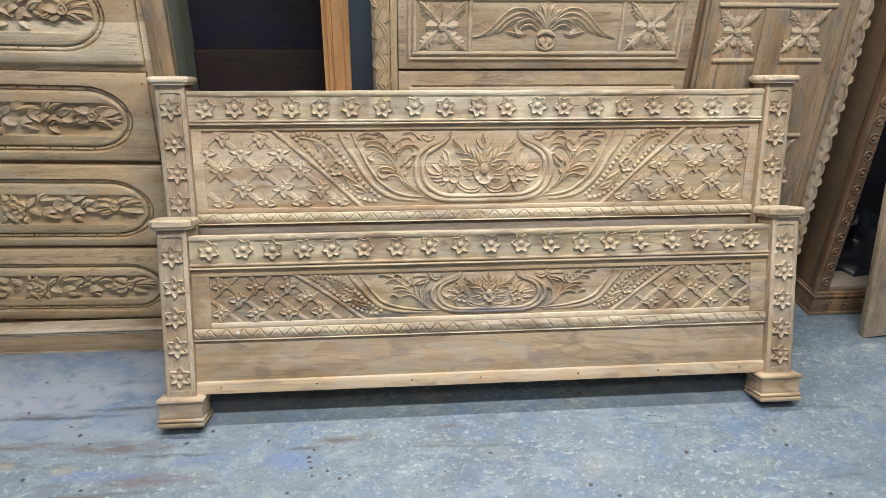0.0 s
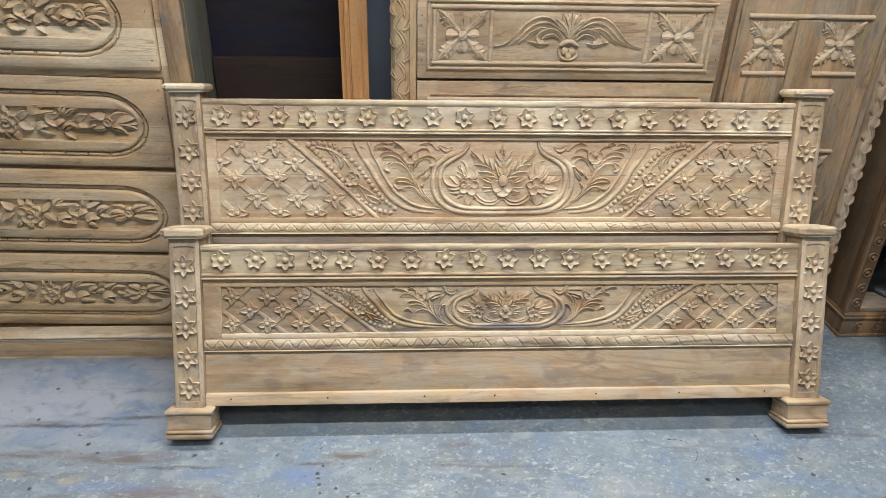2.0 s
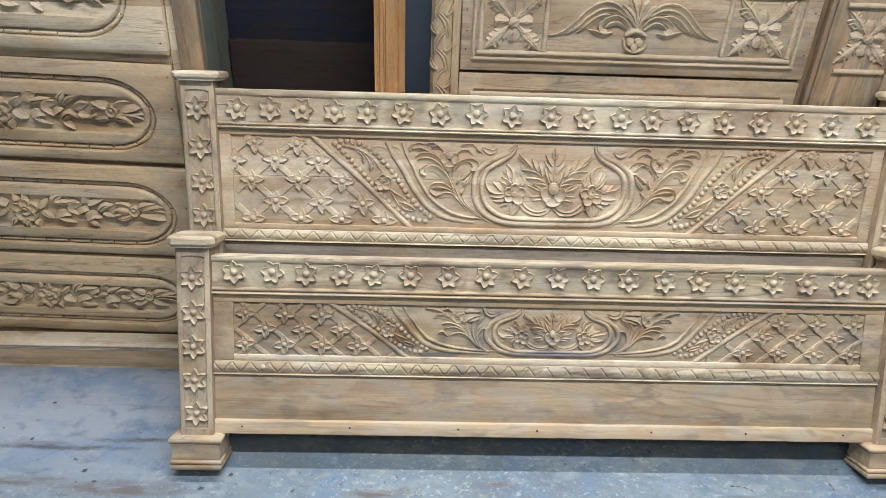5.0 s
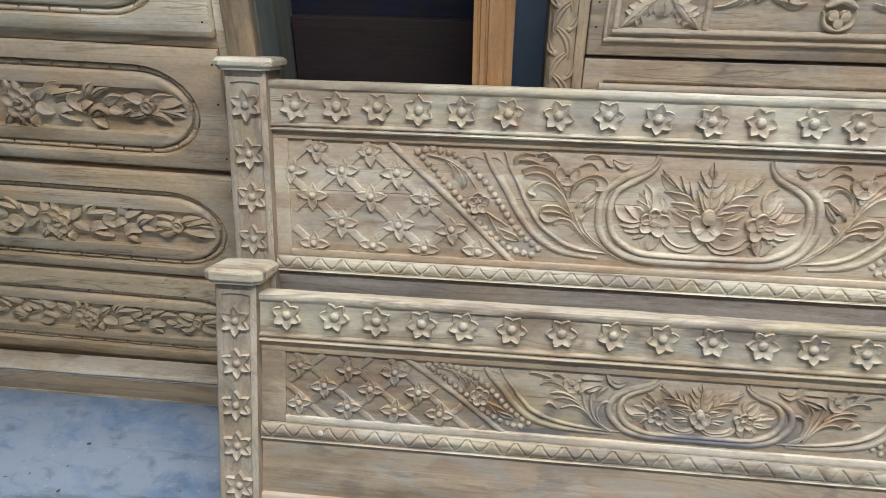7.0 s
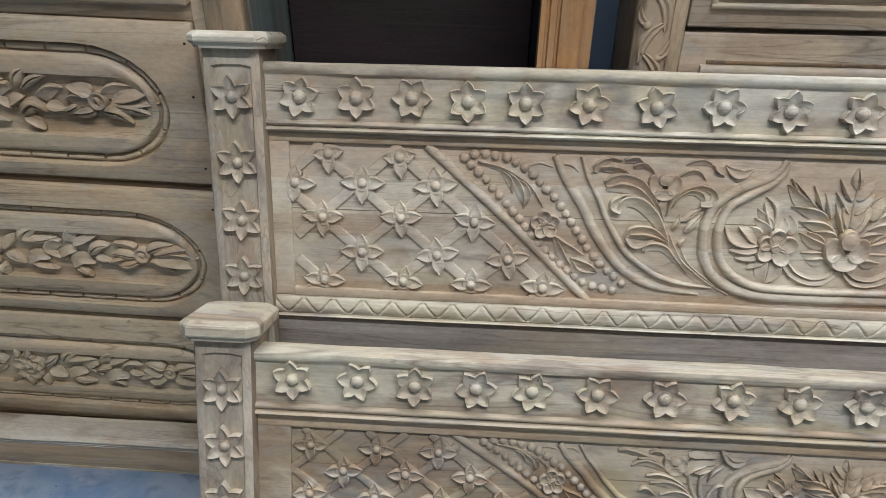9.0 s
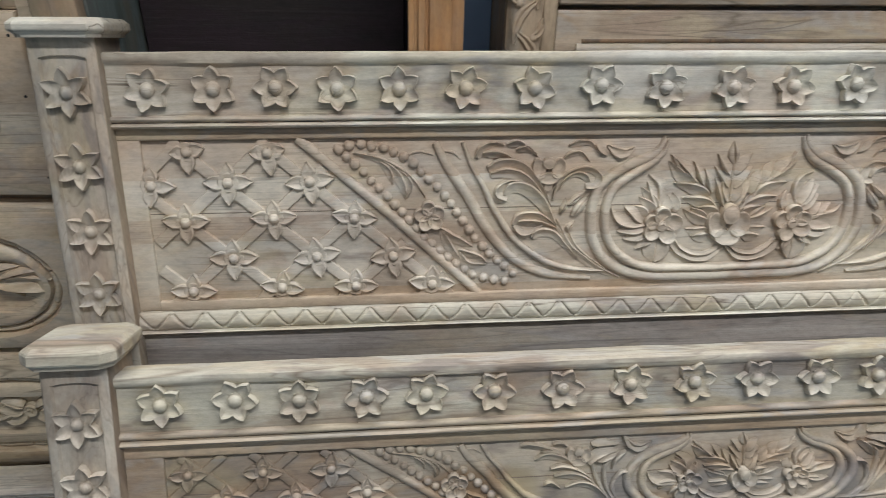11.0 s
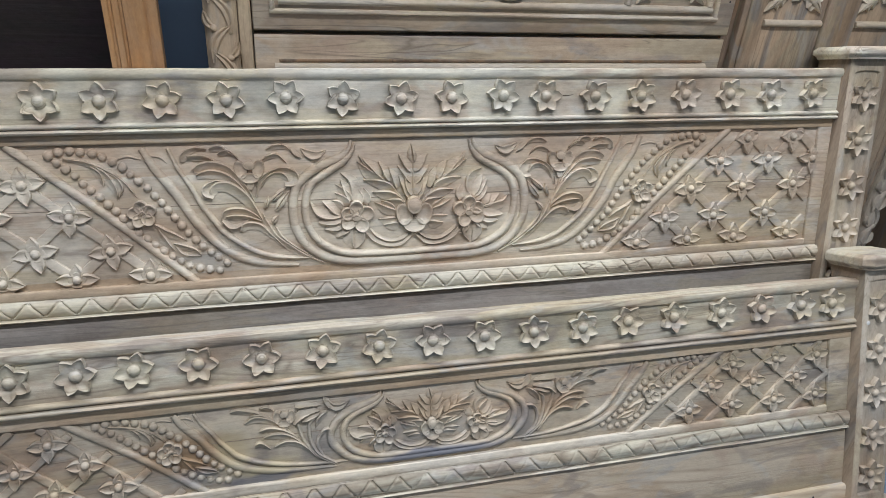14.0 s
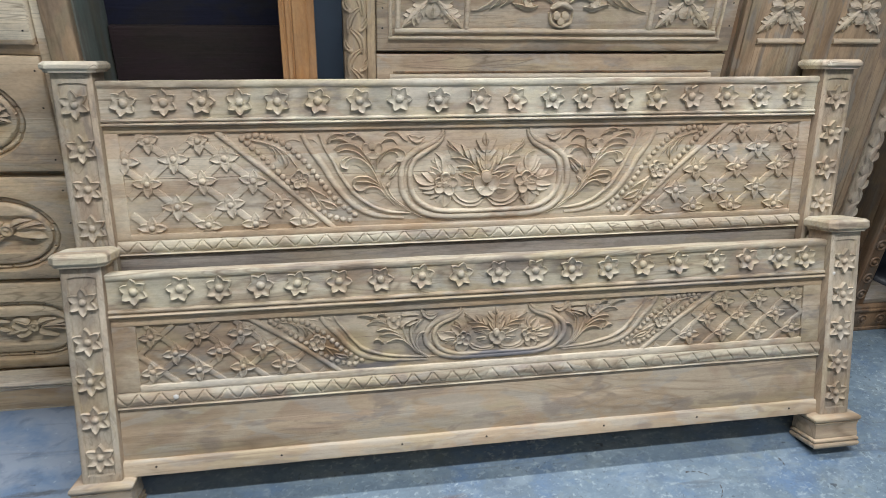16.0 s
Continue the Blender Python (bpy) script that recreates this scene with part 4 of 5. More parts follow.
        inner = [(-0.100, 0.805), (-0.105, 0.789), (-0.119, 0.774), (-0.135, 0.764), (-0.155, 0.753), (-0.175, 0.737), (-0.185, 0.716), (-0.188, 0.689), (-0.183, 0.663), (-0.169, 0.640), (-0.146, 0.623), (-0.114, 0.613), (-0.057, 0.610), (0.0, 0.610)]
        cut_stroke("cartouche_line", outer, 0.0165, 0.0100, (0.25, 0.9, 1.0, 1.0, 1.0, 1.0, 1.0, 0.9), "round")
        cut_stroke("cartouche_line", inner, 0.0140, 0.0105, (0.25, 0.9, 1.0, 1.0, 1.0, 1.0, 1.0, 0.9), "round")
        # the side flower with its leaves
        q = one((-0.101, 0.677))
        ring = ((-0.0135, -0.008, 0.0155, 0.0135, 3.7), (0.008, -0.0135, 0.0150, 0.0130, 5.25), (0.016, 0.005, 0.0150, 0.0135, 0.3), (0.000, 0.0145, 0.0150, 0.0130, 1.6), (-0.0145, 0.006, 0.0130, 0.0120, 2.7))
        y = 0.62 if spec["fern"] else 1.0
        part("side_flower", merge(*[petal(sx * -a * y, b * y, rx * y, rz * y, g if sx < 0 else math.pi - g, 0.0095 * t, 0.6, lean=0.4) for a, b, rx, rz, g in ring], moved(petal(0, 0, 0.0085 * y, 0.0075 * y, 0.5, 0.0075 * t, -0.1), 0, -0.002, 0),
                                  moved(stroke([(-0.006 * t, 0.001), (0, 0.004 * t), (0.006 * t, -0.001)], 0.005 * t, 0.004, LEAF, "fold"), 0, -0.008, 0)), wood_carved, panel, at=pose(q[0], ground, q[1]))
        beside = ([(-0.125, 0.681), (-0.149, 0.683), (-0.167, 0.690), (-0.178, 0.706)], [(-0.129, 0.684), (-0.141, 0.697), (-0.158, 0.707)], [(-0.127, 0.690), (-0.133, 0.699), (-0.142, 0.707)], [(-0.123, 0.675), (-0.145, 0.673), (-0.166, 0.669)], [(-0.122, 0.666), (-0.140, 0.662), (-0.157, 0.658)])
        above = ([(-0.104, 0.702), (-0.102, 0.727), (-0.109, 0.744), (-0.126, 0.754)], [(-0.108, 0.707), (-0.115, 0.725), (-0.127, 0.743)], [(-0.110, 0.704), (-0.120, 0.718), (-0.136, 0.735)], [(-0.113, 0.698), (-0.123, 0.708), (-0.137, 0.721)], [(-0.097, 0.700), (-0.095, 0.711), (-0.096, 0.724)], [(-0.085, 0.699), (-0.084, 0.712), (-0.087, 0.726)])
        below = ([(-0.113, 0.660), (-0.125, 0.653), (-0.137, 0.642)], [(-0.113, 0.657), (-0.117, 0.638), (-0.107, 0.619)], [(-0.097, 0.656), (-0.096, 0.638), (-0.105, 0.620)], [(-0.096, 0.654), (-0.092, 0.645), (-0.084, 0.636)])
        for leaves, wide in ((beside, 0.0190), (above, 0.0180), (below, 0.0190)):
            for pts in leaves:
                cut_stroke("spray_leaf", pts, wide, 0.0095, LEAF, "ridge", rnd.random() < 0.3)
        # the tall frond beside the middle, leaflets on both sides of its stem
        cut_stroke("frond_stem", [(-0.016, 0.698), (-0.035, 0.721), (-0.055, 0.741), (-0.078, 0.761), (-0.094, 0.783)], 0.0085, 0.0075, STEM, "round")
        out_side = ([(-0.055, 0.738), (-0.078, 0.750), (-0.097, 0.772)], [(-0.035, 0.719), (-0.055, 0.731), (-0.087, 0.740)], [(-0.026, 0.706), (-0.048, 0.713), (-0.073, 0.718)], [(-0.018, 0.694), (-0.032, 0.698), (-0.051, 0.703)])
        in_side = ([(-0.057, 0.747), (-0.068, 0.763), (-0.088, 0.777)], [(-0.042, 0.738), (-0.048, 0.755), (-0.061, 0.771)], [(-0.027, 0.725), (-0.032, 0.743), (-0.043, 0.761)], [(-0.007, 0.706), (-0.014, 0.726), (-0.027, 0.746)])
        for leaves, wide, flip in ((out_side, 0.0205, True), (in_side, 0.0160, False)):
            for pts in leaves:
                cut_stroke("frond_leaf", pts, wide, 0.0130, LEAF, "ridge", flip)
        for pts in ([(-0.028, 0.680), (-0.050, 0.686), (-0.069, 0.701)], [(-0.034, 0.684), (-0.046, 0.694), (-0.058, 0.703)], [(-0.030, 0.669), (-0.047, 0.667), (-0.062, 0.671)], [(-0.026, 0.660), (-0.039, 0.657), (-0.054, 0.659)]):
            cut_stroke("spray_leaf", pts, 0.0170, 0.0100, LEAF, "ridge", True)
        for pts in ([(-0.003, 0.753), (-0.011, 0.768), (-0.025, 0.783)], [(-0.003, 0.733), (-0.010, 0.747), (-0.028, 0.764)], [(-0.003, 0.712), (-0.008, 0.730), (-0.014, 0.748)]):
            cut_stroke("palm_leaf", pts, 0.0175, 0.0100, LEAF, "ridge")
        for pts, wide in (([(-0.086, 0.649), (-0.071, 0.634), (-0.047, 0.625), (-0.022, 0.626), (-0.003, 0.641)], 0.0085), ([(-0.077, 0.653), (-0.064, 0.641), (-0.045, 0.633), (-0.023, 0.634), (-0.008, 0.645)], 0.0060)):
            cut_stroke("swag", pts, wide, 0.0080, STEM, "ridge", True)
    part("palm_leaf", merge(stroke([W(0, 0.706), W(0, 0.74), W(0.0, 0.778)], 0.0045, 0.006, STEM, "round"), stroke([W(0, 0.768), W(-0.002, 0.783), W(-0.003, 0.800)], 0.017 * t, 0.009 * t, LEAF, "fold")), wood_carved, panel, at=at)
    c = W(0, 0.680)
    z = 0.60 if spec["fern"] else 1.0
    part("central_flower", merge(petal(-0.0185 * z, -0.003 * z, 0.0145 * z, 0.0210 * z, 0.25, 0.0100 * t, 0.6, lean=-0.4), petal(0.0185 * z, -0.003 * z, 0.0145 * z, 0.0210 * z, -0.25, 0.0100 * t, 0.6, lean=0.4), petal(0, -0.0215 * z, 0.0135 * z, 0.0210 * z, -math.pi / 2, 0.0100 * t, 0.55, lean=0.35),
                                 stroke([(-0.012 * z, 0.016 * z), (-0.009 * z, -0.003 * z), (0.0, -0.014 * z)], 0.011 * z, 0.0120 * t, (0.9, 1.0, 0.9, 0.4), "ridge"), stroke([(0.012 * z, 0.016 * z), (0.009 * z, -0.003 * z), (0.0, -0.014 * z)], 0.011 * z, 0.0120 * t, (0.9, 1.0, 0.9, 0.4), "ridge", True),
                                 moved(petal(0, 0.014 * z, 0.0140 * z, 0.0160 * z, 0, 0.0125 * t, -0.22), 0, -0.003, 0)), wood_carved, panel, "open flower with a domed bud", at=pose(c[0], ground, c[1]))


LEAN_F, LEAN_H = 21.2, 14.55
foot_spec = dict(
    seed=3, post=0.6005, cap=0.0295, foot=0.0291, post_flowers=(0.5245, 0.4375, 0.3485, 0.2615, 0.1765), rail=(0.4985, 0.578), flower_row=0.5385, row_places=(-0.804, -0.709, -0.626, -0.538, -0.458, -0.366, -0.272, -0.177, -0.086, 0.004, 0.094, 0.183, 0.275, 0.363, 0.455, 0.554, 0.641, 0.729, 0.800),
    bead=(0.4795, 0.5000), panel=(0.3215, 0.4593), edge=0.81, zig=(0.2785, 0.3085), fade=-0.2, sill=0.003, fern=True, rail_wood=wood_rail_foot, ground=0.034, panel_wood=wood_carved_foot, panel_label="carved floral panel with a bluish ink stain",
    rod=((-0.562, 0.459), (-0.377, 0.3225)), step=(0.0475, 0.0405), phase=0.0785, rows=(0.352,), size=0.74,
    flowers=((0.433, (-0.779, -0.682, -0.590), "full"), (0.394, (-0.732, -0.638, -0.542), "full"), (0.352, (-0.780, -0.683, -0.590, -0.497), "full")),
    boards=((0.150, 0.2715, 0.027),), strip=(0.1165, 0.1525), board_wood=wood_board)


def warp_foot(u, v):
    a, s = abs(u), 1 if u >= 0 else -1
    a = a * 0.8 if a < 0.2 else 0.16 + (a - 0.2) * 0.15 / 0.11 if a < 0.31 else 0.31 + (a - 0.31) * 0.82
    return s * a, 0.3215 + (v - 0.5716) * 0.1378 / 0.2398


foot_spec["warp"] = warp_foot
head_spec = dict(
    seed=8, post=0.9425, cap=0.0235, foot=0.0195, post_flowers=(0.8745, 0.7845, 0.6965, 0.6075, 0.5180, 0.4290, 0.3400, 0.2510, 0.1700), rail=(0.8430, 0.9245), flower_row=0.8785, row_places=(-0.809, -0.726, -0.646, -0.566, -0.484, -0.395, -0.301, -0.209, -0.118, -0.021, 0.066, 0.158, 0.237, 0.332, 0.423, 0.515, 0.609, 0.700, 0.795),
    bead=(0.8275, 0.8445), panel=(0.5725, 0.8114), edge=0.83, zig=(0.5405, 0.5680), fade=0.1, sill=0.010, fern=False, rail_wood=wood_rail, ground=0.034, panel_wood=wood_carved, panel_label="carved floral panel of raw wood",
    rod=((-0.618, 0.810), (-0.370, 0.5725)), step=(0.0585, 0.0515), phase=0.0735, rows=(0.5965,), size=1.0, warp=warp_none,
    flowers=((0.795, (-0.772, -0.664), "top"), (0.751, (-0.822,), "edge"), (0.751, (-0.720, -0.609), "full"), (0.699, (-0.783, -0.664, -0.550), "full"), (0.643, (-0.724, -0.606, -0.497), "full"), (0.597, (-0.783, -0.658, -0.553, -0.441), "low")),
    boards=((0.16, 0.34, 0.029), (0.34, 0.5335, 0.0285)), strip=(0.10, 0.16), board_wood=wood_grey_brown)
bed_board("footboard", pose(0, 2.0, 0, -LEAN_F), foot_spec, "carved raw-wood footboard leaning against the taller headboard")
bed_board("headboard", pose(0, 2.183, 0, -LEAN_H), head_spec, "carved raw-wood headboard leaning back against stored cabinets")


# ---- stored furniture behind the boards ----
def stadium(cx, cz, hw, hh, n=14):
    """Points round a slot with round ends, anticlockwise from the right end's foot."""
    out = []
    for i in range(n + 1):
        a = -math.pi / 2 + math.pi * i / n
        out.append((cx + hw - hh * 1.25 + hh * 1.25 * math.cos(a), cz + hh * math.sin(a)))
    for i in range(1, 8):
        out.append((cx + (hw - hh * 1.25) * (1 - 2 * i / 8), cz + hh))
    for i in range(n + 1):
        a = math.pi / 2 + math.pi * i / n
        out.append((cx - hw + hh * 1.25 + hh * 1.25 * math.cos(a), cz + hh * math.sin(a)))
    for i in range(1, 8):
        out.append((cx - (hw - hh * 1.25) * (1 - 2 * i / 8), cz - hh))
    return out


def slotted_front(x0, x1, z0, z1, slot, depth, back=0.022, c=0.003):
    """A drawer front with a sunk field bounded by a slot outline."""
    cx, cz = (x0 + x1) / 2, (z0 + z1) / 2
    n = len(slot)
    cx_slot, cz_slot = (max(x for x, z in slot) + min(x for x, z in slot)) / 2, (max(z for x, z in slot) + min(z for x, z in slot)) / 2
    v, f = [], []

    def ring(pts, y):
        o = len(v)
        v.extend((x, y, z) for x, z in pts)
        return o

    def outer(k):
        pts = []
        for x, z in slot:
            dx, dz = x - cx, z - cz
            s = min(((x1 - x0) / 2 - k) / max(abs(dx), 1e-6), ((z1 - z0) / 2 - k) / max(abs(dz), 1e-6))
            pts.append((cx + dx * s, cz + dz * s))
        # true corners
        for sx, sz in ((1, 1), (1, -1), (-1, 1), (-1, -1)):
            q = (cx + sx * ((x1 - x0) / 2 - k), cz + sz * ((z1 - z0) / 2 - k))
            j = min(range(n), key=lambda i: (pts[i][0] - q[0]) ** 2 + (pts[i][1] - q[1]) ** 2)
            pts[j] = q
        return pts

    hw, hh = max(x for x, z in slot) - cx_slot, max(z for x, z in slot) - cz_slot
    inset = lambda d, y: ring(stadium(cx_slot, cz_slot, hw - d, hh - d), y)
    trough = lambda a, b, y: ring(stadium(cx_slot, cz_slot, hw * a, hh * b), y)
    rows = [ring(outer(0), back), ring(outer(0), c), ring(outer(c), 0), ring(slot, 0), inset(0.003, depth), inset(0.019, depth), inset(0.022, 0.004), inset(0.028, 0.0005), trough(0.955, 0.50, 0.001), trough(0.90, 0.485, 0.009), trough(0.80, 0.475, 0.0135)]
    for a, b in zip(rows, rows[1:]):
        for j in range(n):
            k = (j + 1) % n
            f.append((a + j, a + k, b + k, b + j))
    f.append(tuple(rows[-1] + j for j in range(n)))
    f.append(tuple(rows[0] + j for j in range(n - 1, -1, -1)))
    return v, f


def flower_swag(cx, cz, half, s, seed, mat, parent, y):
    """A full rose with leaves strung out to both sides, a bud, and a fan of five leaves at each end; each piece a part."""
    rnd = random.Random(seed)
    at = pose(0, y, 0)
    k = half / 0.398

    def leaf_on(sx, pts, wide, high=0.0150, shape=(0.60, 1.0, 1.0, 0.88, 0.55, 0.05), section="fold"):
        ma, mb = pts[len(pts) // 2]
        short = [(ma + 0.88 * (a - ma), mb + 0.88 * (b - mb)) for a, b in pts]
        jig = [(cx + sx * k * (a + rnd.uniform(-0.002, 0.002)), cz + s * (b + rnd.uniform(-0.002, 0.002))) for a, b in short]
        part("leaf", stroke(jig, 0.92 * wide * s, high * rnd.uniform(0.85, 1.15), shape, section if rnd.random() < 0.4 else "ridge", rnd.random() < 0.5), mat, parent, at=pose(0, y - rnd.uniform(0, 0.002), 0))

    for a in (0.3, 1.55, 2.8, 4.1, 5.3):
        part("petal", petal(cx + 0.004 + 0.021 * math.cos(a) * s, cz + 0.002 + 0.021 * math.sin(a) * s, 0.017 * s, 0.016 * s, a, 0.0125, 0.55, lean=0.1), mat, parent, at=at)
    part("petal", petal(cx + 0.007, cz + 0.001, 0.016 * s, 0.015 * s, 0.4, 0.0105, 0.7, lean=0.2), mat, parent, at=pose(0, y - 0.005, 0))
    part("rose_heart", stroke([(cx - 0.005 * s, cz - 0.002 * s), (cx + 0.004, cz + 0.007 * s), (cx + 0.014 * s, cz + 0.002)], 0.012 * s, 0.010, LEAF, "fold"), mat, parent, at=pose(0, y - 0.009, 0))
    for sx in (-1, 1):
        for pts, wide in (([(0.009, -0.026), (0.000, -0.040), (-0.008, -0.054)], 0.020), ([(0.026, -0.025), (0.033, -0.038), (0.037, -0.053)], 0.018), ([(0.010, 0.030), (0.011, 0.046), (0.012, 0.062)], 0.016), ([(0.040, 0.012), (0.058, 0.026), (0.071, 0.041)], 0.024),
                          ([(0.046, 0.004), (0.062, -0.010), (0.078, -0.022)], 0.022), ([(0.080, 0.022), (0.094, 0.046), (0.122, 0.058)], 0.030), ([(0.083, 0.026), (0.116, 0.032), (0.152, 0.039)], 0.020), ([(0.143, 0.000), (0.160, 0.010), (0.176, 0.010)], 0.020),
                          ([(0.081, -0.018), (0.103, -0.004), (0.125, -0.010)], 0.026), ([(0.088, -0.018), (0.109, -0.029), (0.139, -0.034)], 0.018), ([(0.164, 0.030), (0.174, 0.048), (0.194, 0.060)], 0.024), ([(0.172, 0.026), (0.198, 0.041), (0.229, 0.051)], 0.018),
                          ([(0.161, -0.018), (0.184, -0.002), (0.209, -0.016)], 0.028), ([(0.168, -0.020), (0.184, -0.031), (0.196, -0.044)], 0.016)):
            leaf_on(sx, pts, wide)
        leaf_on(sx, [(0.158, -0.013), (0.132, 0.000), (0.124, 0.012), (0.138, 0.026), (0.156, 0.028)], 0.026, 0.0120, CURL[::-1], "ridge")
        for pts, wide in (([(0.200, 0.008), (0.218, 0.024), (0.242, 0.029)], 0.020), ([(0.287, 0.020), (0.270, 0.029), (0.245, 0.035)], 0.020), ([(0.210, 0.004), (0.222, -0.005), (0.238, -0.006)], 0.014), ([(0.262, 0.000), (0.245, -0.009), (0.226, -0.011)], 0.013), ([(0.287, -0.006), (0.264, -0.014), (0.243, -0.012)], 0.016),
                          ([(0.285, 0.008), (0.262, 0.011), (0.236, 0.010)], 0.022), ([(0.304, 0.018), (0.327, 0.032), (0.359, 0.037)], 0.021), ([(0.318, 0.014), (0.355, 0.023), (0.386, 0.030)], 0.018), ([(0.310, 0.008), (0.356, 0.011), (0.400, 0.009)], 0.020), ([(0.313, 0.003), (0.354, -0.002), (0.386, -0.014)], 0.019), ([(0.303, -0.004), (0.326, -0.011), (0.350, -0.026)], 0.021)):
            leaf_on(sx, pts, 1.25 * wide, 0.0145)
        part("bud", merge(petal(0, 0, 0.0150 * s, 0.0155 * s, 0.3, 0.0125, 0.45), moved(stroke([(-0.007, 0.004), (0.0, 0.002), (0.002, -0.008)], 0.009 * s, 0.007, LEAF, "fold"), 0, -0.006, 0)), mat, parent, at=pose(cx + sx * k * 0.295, y, cz + 0.010 * s))


def chest_of_drawers():
    g = thing("chest_of_drawers", pose(-0.957, 2.495, 0, 0, 1.3, 0), "tall raw-wood chest of drawers with carved oval fronts", "chest of drawers")
    part("body", merge(box(-1.03, -0.99, 0.0, 0.48, 0.045, 1.55), box(-0.042, 0.0, 0.002, 0.48, 0.045, 1.55), box(-0.99, -0.042, 0.03, 0.48, 0.045, 1.55)), wood_dresser, g)
    part("drawer_rail", box(-0.99, -0.044, 0.010, 0.03, 0.926, 0.951), wood_dresser, g)
    nail = mesh_of("nail_hole", ball(0.0022, 0, 0, 0.3, 0, 8, 2), rubber)
    cx = -0.515
    for i, (z0, z1, s0, s1, right, lift) in enumerate(((0.952, 1.235, 0.980, 1.195, -0.125, -0.012), (0.658, 0.925, 0.682, 0.888, -0.103, 0.0), (0.365, 0.640, 0.388, 0.597, -0.088, 0.0), (0.081, 0.350, 0.112, 0.297, -0.092, 0.003))):
        hw, hh, cz = right - cx, (s1 - s0) / 2, (s0 + s1) / 2
        at = pose(0, lift, 0)
        front = part("drawer", slotted_front(-0.985, -0.046, z0, z1, stadium(cx, cz, hw, hh), 0.016, 0.028 - lift), wood_dresser, g, "drawer front with a sunk oval and a carved rose spray", at=at)
        loop = stadium(cx, cz, hw - 0.011, hh - 0.011)
        loop.append(loop[0])
        run = spaced(loop, 0.004)
        cut = 16
        for j in range(0, len(run) - 2, cut):
            seg = run[j:j + cut]
            if len(seg) > 3:
                part("bead_reel", rod([seg[0], seg[len(seg) // 2], seg[-1]], 0.0060, 1.5, 0.15, 5, 7), wood_dresser, front, at=pose(0, 0.015, 0))
        flower_swag(cx, cz, hw - 0.014, 1.0 if i < 3 else 0.9, 20 + i, wood_dresser, front, 0.0125)
        for zz in (z0 + 0.03, (z0 + z1) / 2 + 0.02, z1 - 0.03):
            part("nail_hole", nail, None, front, at=pose(-0.060, -0.0002, zz))
    return g


chest_of_drawers()
plinth = thing("chest_plinth", pose(-0.957, 2.430, 0), "moulded wooden plinth under the chest of drawers", "plinth")
part("board", merge(box(-1.03, 0.002, 0.0, 0.058, 0.0, 0.070, 0.001), box(-1.03, 0.002, 0.060, 0.53, 0.0, 0.046, 0.001)), wood_plinth, plinth)
# the ledge's pale colour holds the overhead light that falls on its top
part("base_moulding", extrude_x([(0.062, 0.068), (-0.001, 0.068), (-0.002, 0.0705), (0.001, 0.0730), (0.001, 0.0740), (-0.004, 0.0755), (-0.005, 0.0785), (-0.001, 0.0805), (-0.001, 0.0815), (-0.007, 0.0840), (-0.009, 0.0885), (-0.006, 0.0930), (0.004, 0.0950), (0.020, 0.0925), (0.045, 0.0880), (0.062, 0.0870)], -1.03, 0.004, 40, 0.0008), wood_pale_edge, plinth, "ledge moulding coloured pale for the light on its top")
part("shim", ([(-1.03, -0.0015, 0.0), (0.002, -0.0015, 0.0), (0.002, 0.002, 0.0), (-1.03, 0.002, 0.0), (-1.03, -0.0015, 0.011), (0.002, -0.0015, 0.003), (0.002, 0.002, 0.003), (-1.03, 0.002, 0.011)],
              [(3, 2, 1, 0), (4, 5, 6, 7), (0, 1, 5, 4), (1, 2, 6, 5), (2, 3, 7, 6), (3, 0, 4, 7)]), wood_pale_edge, plinth, "thin pale levelling strip", smooth=False)


def leaf_square(s, mat):
    """Four lobed leaves to the corners, four cleft petals between them and a boss."""
    out = [moved(petal(0, 0, 0.0160 * s, 0.0150 * s, 0.3, 0.0120, -0.2), 0, -0.002, 0), moved(stroke([(-0.010 * s, -0.006 * s), (0, 0.001), (0.010 * s, 0.007 * s)], 0.010 * s, 0.008, LEAF, "fold"), 0, -0.011, 0)]
    for i in range(4):
        a = math.pi / 4 + i * math.pi / 2
        at = lambda r, turn=0.0, away=0.0: (r * s * math.cos(a) + away * s * math.cos(a + turn), r * s * math.sin(a) + away * s * math.sin(a + turn))
        out.append(stroke([at(0.016), at(0.060), at(0.116)], 0.027 * s, 0.0105, (0.4, 0.6, 0.9, 1.0, 0.75, 0.06), "fold"))
        for sg in (1, -1):
            for r, long, wide in ((0.060, 0.036, 0.020), (0.042, 0.042, 0.023), (0.024, 0.038, 0.020)):
                out.append(stroke([at(r), at(r, 0.42 * sg, long * 0.55), at(r, 0.62 * sg, long)], wide * s, 0.0095, LEAF, "ridge", sg > 0, 4))
        b = i * math.pi / 2
        for off in (-0.34, 0.34):
            mid = (0.034 * s * math.cos(b + off * 0.9), 0.034 * s * math.sin(b + off * 0.9))
            out.append(stroke([(0.010 * s * math.cos(b), 0.010 * s * math.sin(b)), mid, (0.055 * s * math.cos(b + off * 0.3), 0.055 * s * math.sin(b + off * 0.3))], 0.021 * s, 0.0120, (0.5, 0.95, 1.0, 0.95, 0.55), "ridge", off > 0, 4))
    return merge(*out)


def frame_bar(x0, x1, z0, z1, out=0.007):
    """A rounded moulding bar on the plane y = 0, along its longer side."""
    if x1 - x0 > z1 - z0:
        return extrude_x(arc_profile(0.0, z0, z1, out, 0.004, 5), x0, x1, 16, 0.0005)
    geo = extrude_x(arc_profile(0.0, -x1, -x0, out, 0.004, 5), z0, z1, 16, 0.0005)
    return spun_z(geo)


